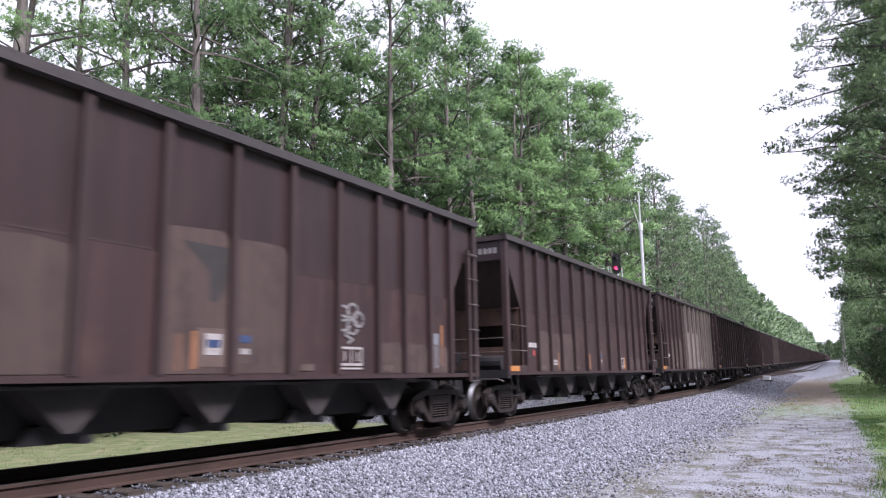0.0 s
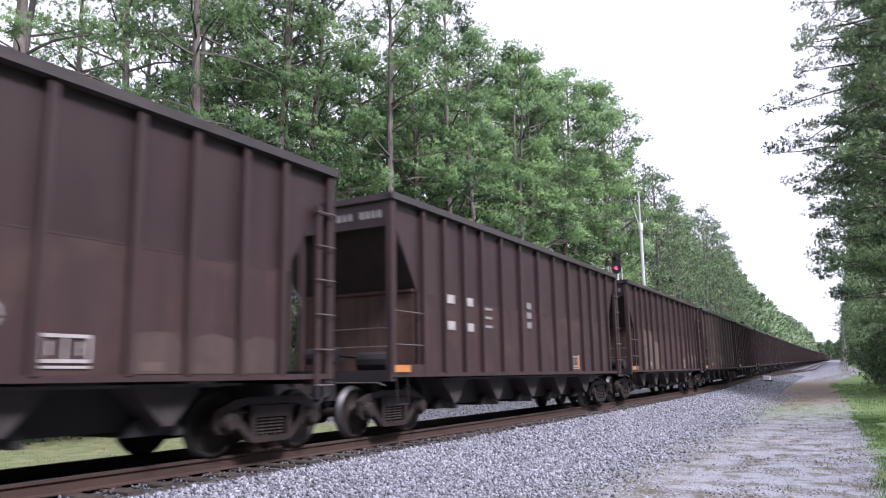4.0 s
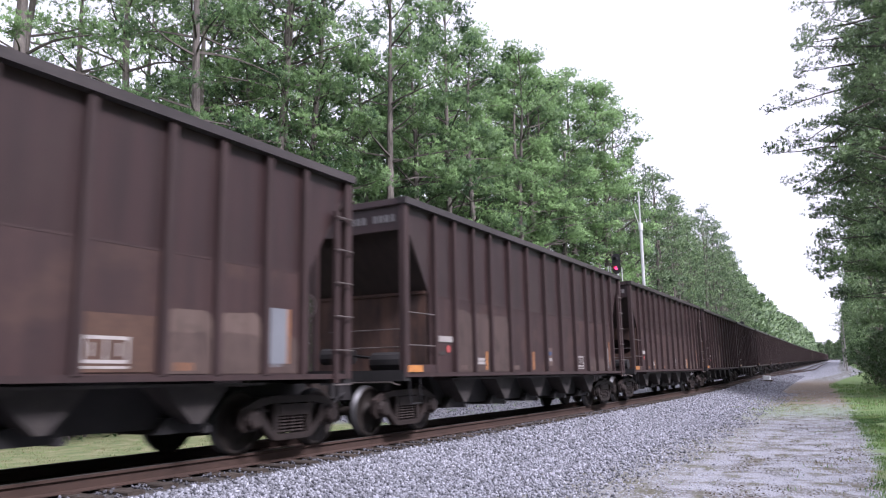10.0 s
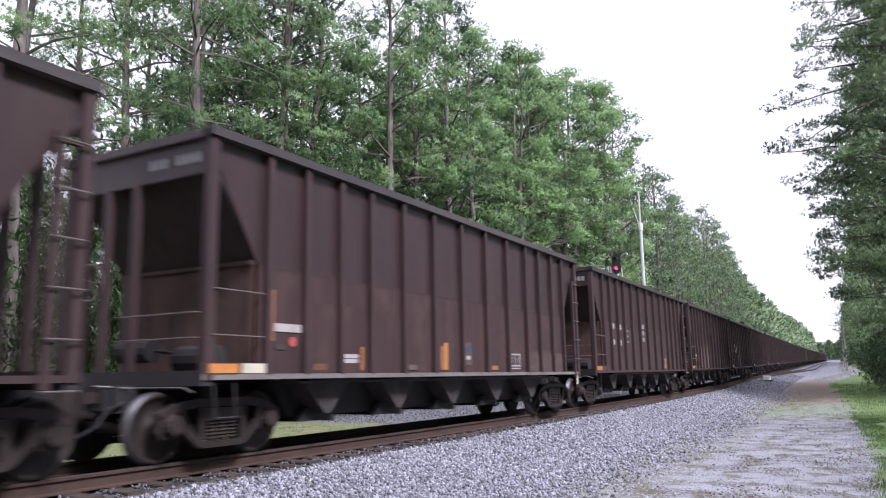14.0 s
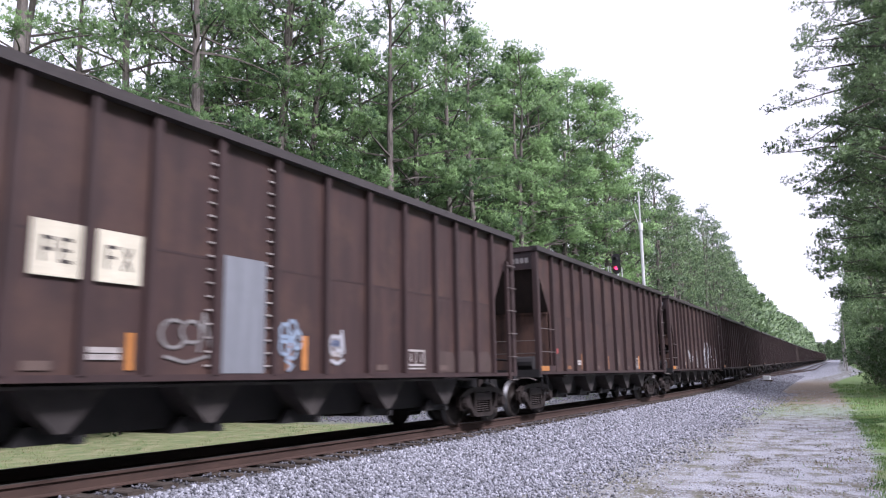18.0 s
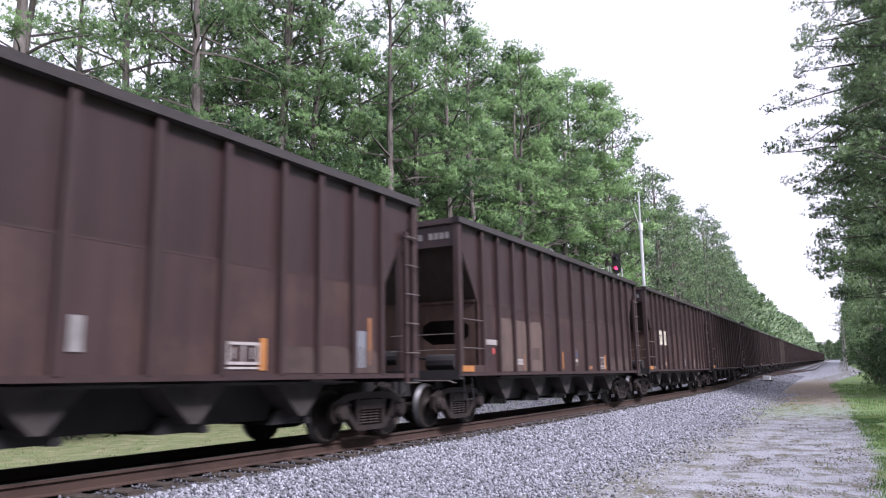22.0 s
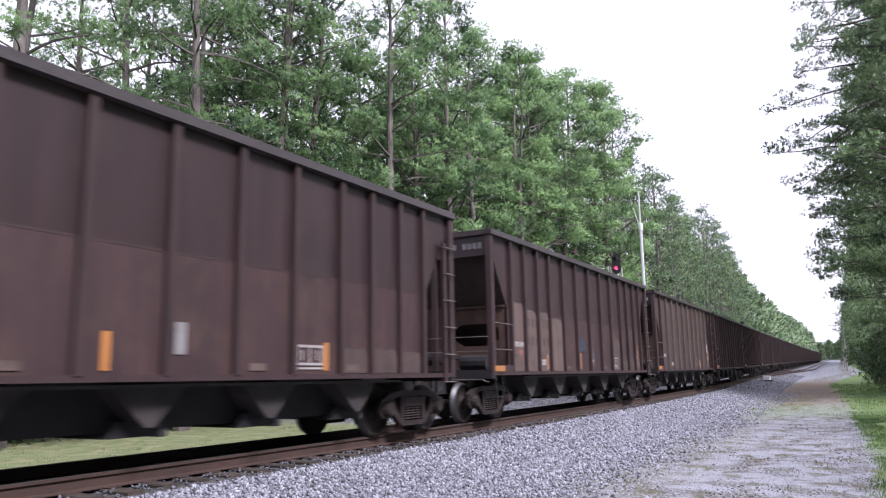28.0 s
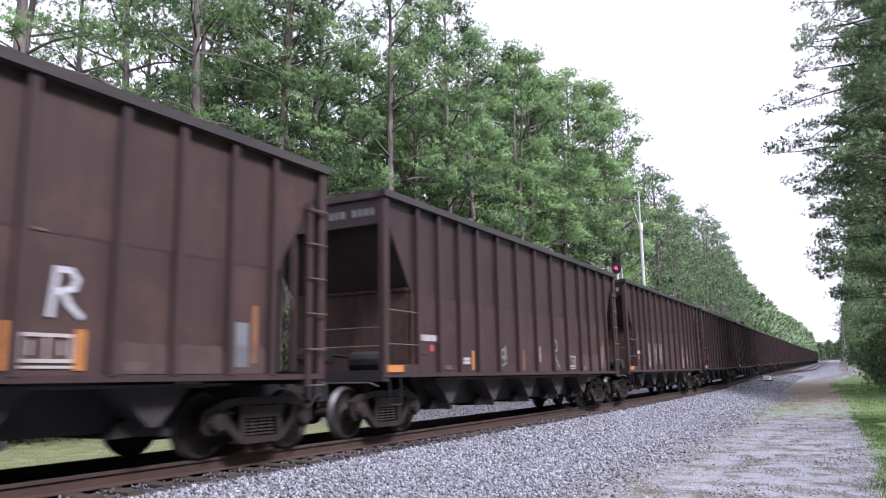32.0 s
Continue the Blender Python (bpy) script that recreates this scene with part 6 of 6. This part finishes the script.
        strokes(car, R_MARK, 8.3, 1.3, 0.5, 0.7, M_SPRAYDIM, 0.06)
    elif k == 27:
        for y in (3.2, 4.3, 5.2, 9.6, 10.8):
            strokes(car, [[(0.0, 0), (0.3, 1), (0.6, 0.1), (0.9, 1)]], y, 1.3, 0.5, 0.9, M_SPRAYDIM, 0.08)


LABELS = ("dark brown steel coal hopper car, dusty and stained, on rails", "reddish brown steel coal hopper car with pale worn stakes", "dark brown coal hopper car, trailing half painted pale grey", "dark brown steel coal hopper car far along the train", "dark brown steel coal hopper car, dusty and stained, on rails", "rust-tinged brown steel coal hopper car, streaked and stained", "rust-tinged brown steel coal hopper car, streaked and stained")
bases = [tagged(hopper_car((0, 1, 2, 0, 0, 0, 0)[i], i != 3, i in (2, 4, 5), i > 4), LABELS[i], "freight car", "cars of the train") for i in range(7)]
cars = []


def slack(k):
    """Play in the couplers: how far a car runs behind its even place."""
    return float(np.interp(k, (3, 5, 9, 11, 13, 15, 17, 19, 22, 23, 24, 25, 26, 27), (0.13, 0, -0.1, -0.1, 0, -0.08, 0.03, 0.13, 0.11, 0.32, 0.34, 0.24, 0.22, 0.1)))


def make_train():
    used = set()
    for k in range(-1, 47):
        kind = 5 if k in (14, 16) else 6 if k in (15, 21, 25) else 3 if k > 29 else 1 if k in (5, 24) else 2 if k == 1 else 4 if k in (0, 2, 7, 9, 13, 14, 16, 18, 23) else 0
        base = bases[kind]
        car = copy_thing(base, Matrix()) if kind in used else base
        used.add(kind)
        cars.append((car, 16.05 + CAR_PITCH * k + slack(k), k))
    for car, y0, k in cars:
        if k < 30:
            mark_car(car, k)
            dress_car(car, k)


make_train()


# ---- signals, poles and small things ----
def make_signal(lat, y, base_z, head_z, size, lit, label):
    s = tagged(new("railway_signal"), label, "railway signal")
    s.matrix_basis = pose(lat, y, 0)
    part("mast", Shape().tube((0, 0, base_z), (0, 0, head_z + 0.2 * size), 0.07, 10), M_GALV, s)
    part("foundation", Shape().box(-0.3, 0.3, -0.3, 0.3, base_z - 0.2, base_z + 0.25, 0.04), M_GALV, s)
    n, w, h = 16, 0.26 * size, 0.62 * size
    outline = [(w * math.cos(a), (h - w) * (1 if 0 < a < math.pi else -1) + w * math.sin(a)) for a in [6.2832 * (i + 0.5) / n for i in range(n)]]
    part("background_plate", Shape().prism([(a, head_z + b) for a, b in outline], "y", -0.16, -0.13), M_SIGNAL, s, "black oval signal head")
    for i, dz in enumerate((0.27, -0.27)):
        z = head_z + dz * size
        hood = Shape()
        arcs = [(0.115 * size * math.cos(a), z + 0.115 * size * math.sin(a)) for a in [radians(-20 + 220 * j / 12) for j in range(13)]]
        for (a, b), (c, d) in zip(arcs, arcs[1:]):
            hood.add([(a, -0.16, b), (c, -0.16, d), (c, -0.42, d), (a, -0.42, b), (a * 1.06, -0.16, z + (b - z) * 1.06), (c * 1.06, -0.16, z + (d - z) * 1.06), (c * 1.06, -0.42, z + (d - z) * 1.06), (a * 1.06, -0.42, z + (b - z) * 1.06)],
                     [(0, 1, 2, 3), (4, 7, 6, 5), (2, 6, 7, 3), (0, 4, 5, 1)])
        part("hood", hood, M_SIGNAL, s)
        red = lit and i == 1
        part("lens", Shape().prism([(0.10 * size * math.cos(6.2832 * j / 14), z + 0.10 * size * math.sin(6.2832 * j / 14)) for j in range(14)], "y", -0.19, -0.165), M_LAMP if red else M_SIGNAL, s, "glowing red lens" if red else "dark lens")
    part("case", Shape().box(-0.15 * size, 0.15 * size, -0.13, 0.15, head_z - 0.45 * size, head_z + 0.45 * size, 0.03), M_SIGNAL, s)
    part("ladder", Shape().box(-0.26, -0.22, 0.12, 0.16, base_z, head_z - 0.2).box(0.22, 0.26, 0.12, 0.16, base_z, head_z - 0.2), M_GALV, s)
    part("platform", Shape().box(-0.55, -0.2, -0.1, 0.1, head_z - 0.72 * size, head_z - 0.66 * size).box(-0.56, -0.50, -0.1, -0.05, head_z - 0.7 * size, head_z - 0.1 * size).box(-0.42, -0.36, -0.1, -0.05, head_z - 0.7 * size, head_z - 0.1 * size).box(-0.58, -0.34, -0.1, -0.05, head_z - 0.5 * size, head_z - 0.44 * size), M_GALV, s)
    return s


make_signal(-4.0, 43.9, -0.65, 7.68, 1.0, True, "two-lens railway signal with its lower lens glowing red")
make_signal(-9.0, 128.0, 0.5, 8.6, 1.1, False, "distant dark railway signal above the train")

mast = tagged(new("antenna_mast"), "slim white radio mast with a whip antenna beside the track", "antenna")
mast.matrix_basis = pose(-3.85, 49.2, 0.1, 0, 0.2, 0)
part("lower_tube", Shape().tube((0, 0, -0.85), (0, 0, 10.6), 0.11, 10, 0.10), M_GALV, mast)
part("sleeve", Shape().tube((0, 0, 10.5), (0, 0, 11.0), 0.15, 10).tube((0, 0, 10.9), (-0.12, 0, 11.05), 0.05, 6), M_GALV, mast)
part("upper_tube", Shape().tube((0, 0, 11.0), (0, 0, 13.2), 0.055, 8, 0.045), M_GALV, mast)
part("whip", Shape().tube((-0.12, 0, 10.95), (-0.42, 0, 12.1), 0.025, 6), M_GALV, mast)
part("foot", Shape().box(-0.3, 0.3, -0.3, 0.3, -1.0, -0.6, 0.04), M_GALV, mast)

box = tagged(new("switch_machine"), "grey switch machine on the tie ends beside the track", "switch machine")
box.matrix_basis = track_pose(73.5) @ pose(2.3, 0, -0.24)
part("case", Shape().box(-0.3, 0.3, -0.5, 0.5, 0.06, 0.42, 0.05), M_GALV, box)
part("motor", Shape().tube((0, 0.5, 0.26), (0, 0.95, 0.26), 0.15, 12), M_GALV, box)
part("bed", Shape().box(-0.5, 0.5, -0.7, 1.0, -0.06, 0.06), M_TIE, box)


def utility_pole(lat, y, h):
    p = tagged(new("utility_pole"), "weathered wooden utility pole with a crossarm", "utility pole", "poles by the track")
    p.matrix_basis = Matrix.Translation(on_ground(lat, y))
    part("pole", Shape().tube((0, 0, -0.3), (0, 0, h), 0.16, 10, 0.11), M_POLE, p)
    part("crossarm", Shape().box(-1.2, 1.2, -0.06, 0.06, h - 0.7, h - 0.58), M_POLE, p)
    for x in (-1.1, -0.6, 0.6, 1.1):
        part("insulator", Shape().tube((x, 0, h - 0.58), (x, 0, h - 0.4), 0.05, 8, 0.03), M_GALV, p)
    return p


for lat, y in ((10.0, 150.0), (10.2, 200.0)):
    utility_pole(lat, y, 9.0)


# ---- what moves ----
def motions():
    for car, y0, k in cars:
        walk(car, [(t, track_pose(y0 - train_gone(t))) for t in [i * 1.0 for i in range(33)]])
        if k > 29:
            continue
        near = [i * 0.05 for i in range(641) if -22.0 < y0 - train_gone(i * 0.05) < 34.0]
        if not near:
            continue
        times = sorted({0.0, 32.0, *near})
        for part_ob in car.children_recursive:
            if not part_ob.name.startswith("wheelset"):
                continue
            home = part_ob.matrix_basis.copy()
            rows = []
            for t in times:
                u = min(max(t, near[0]), near[-1])
                rows.append((t, home @ Matrix.Rotation(train_gone(u) / WHEEL_R, 4, "X")))
            walk(part_ob, rows)


motions()
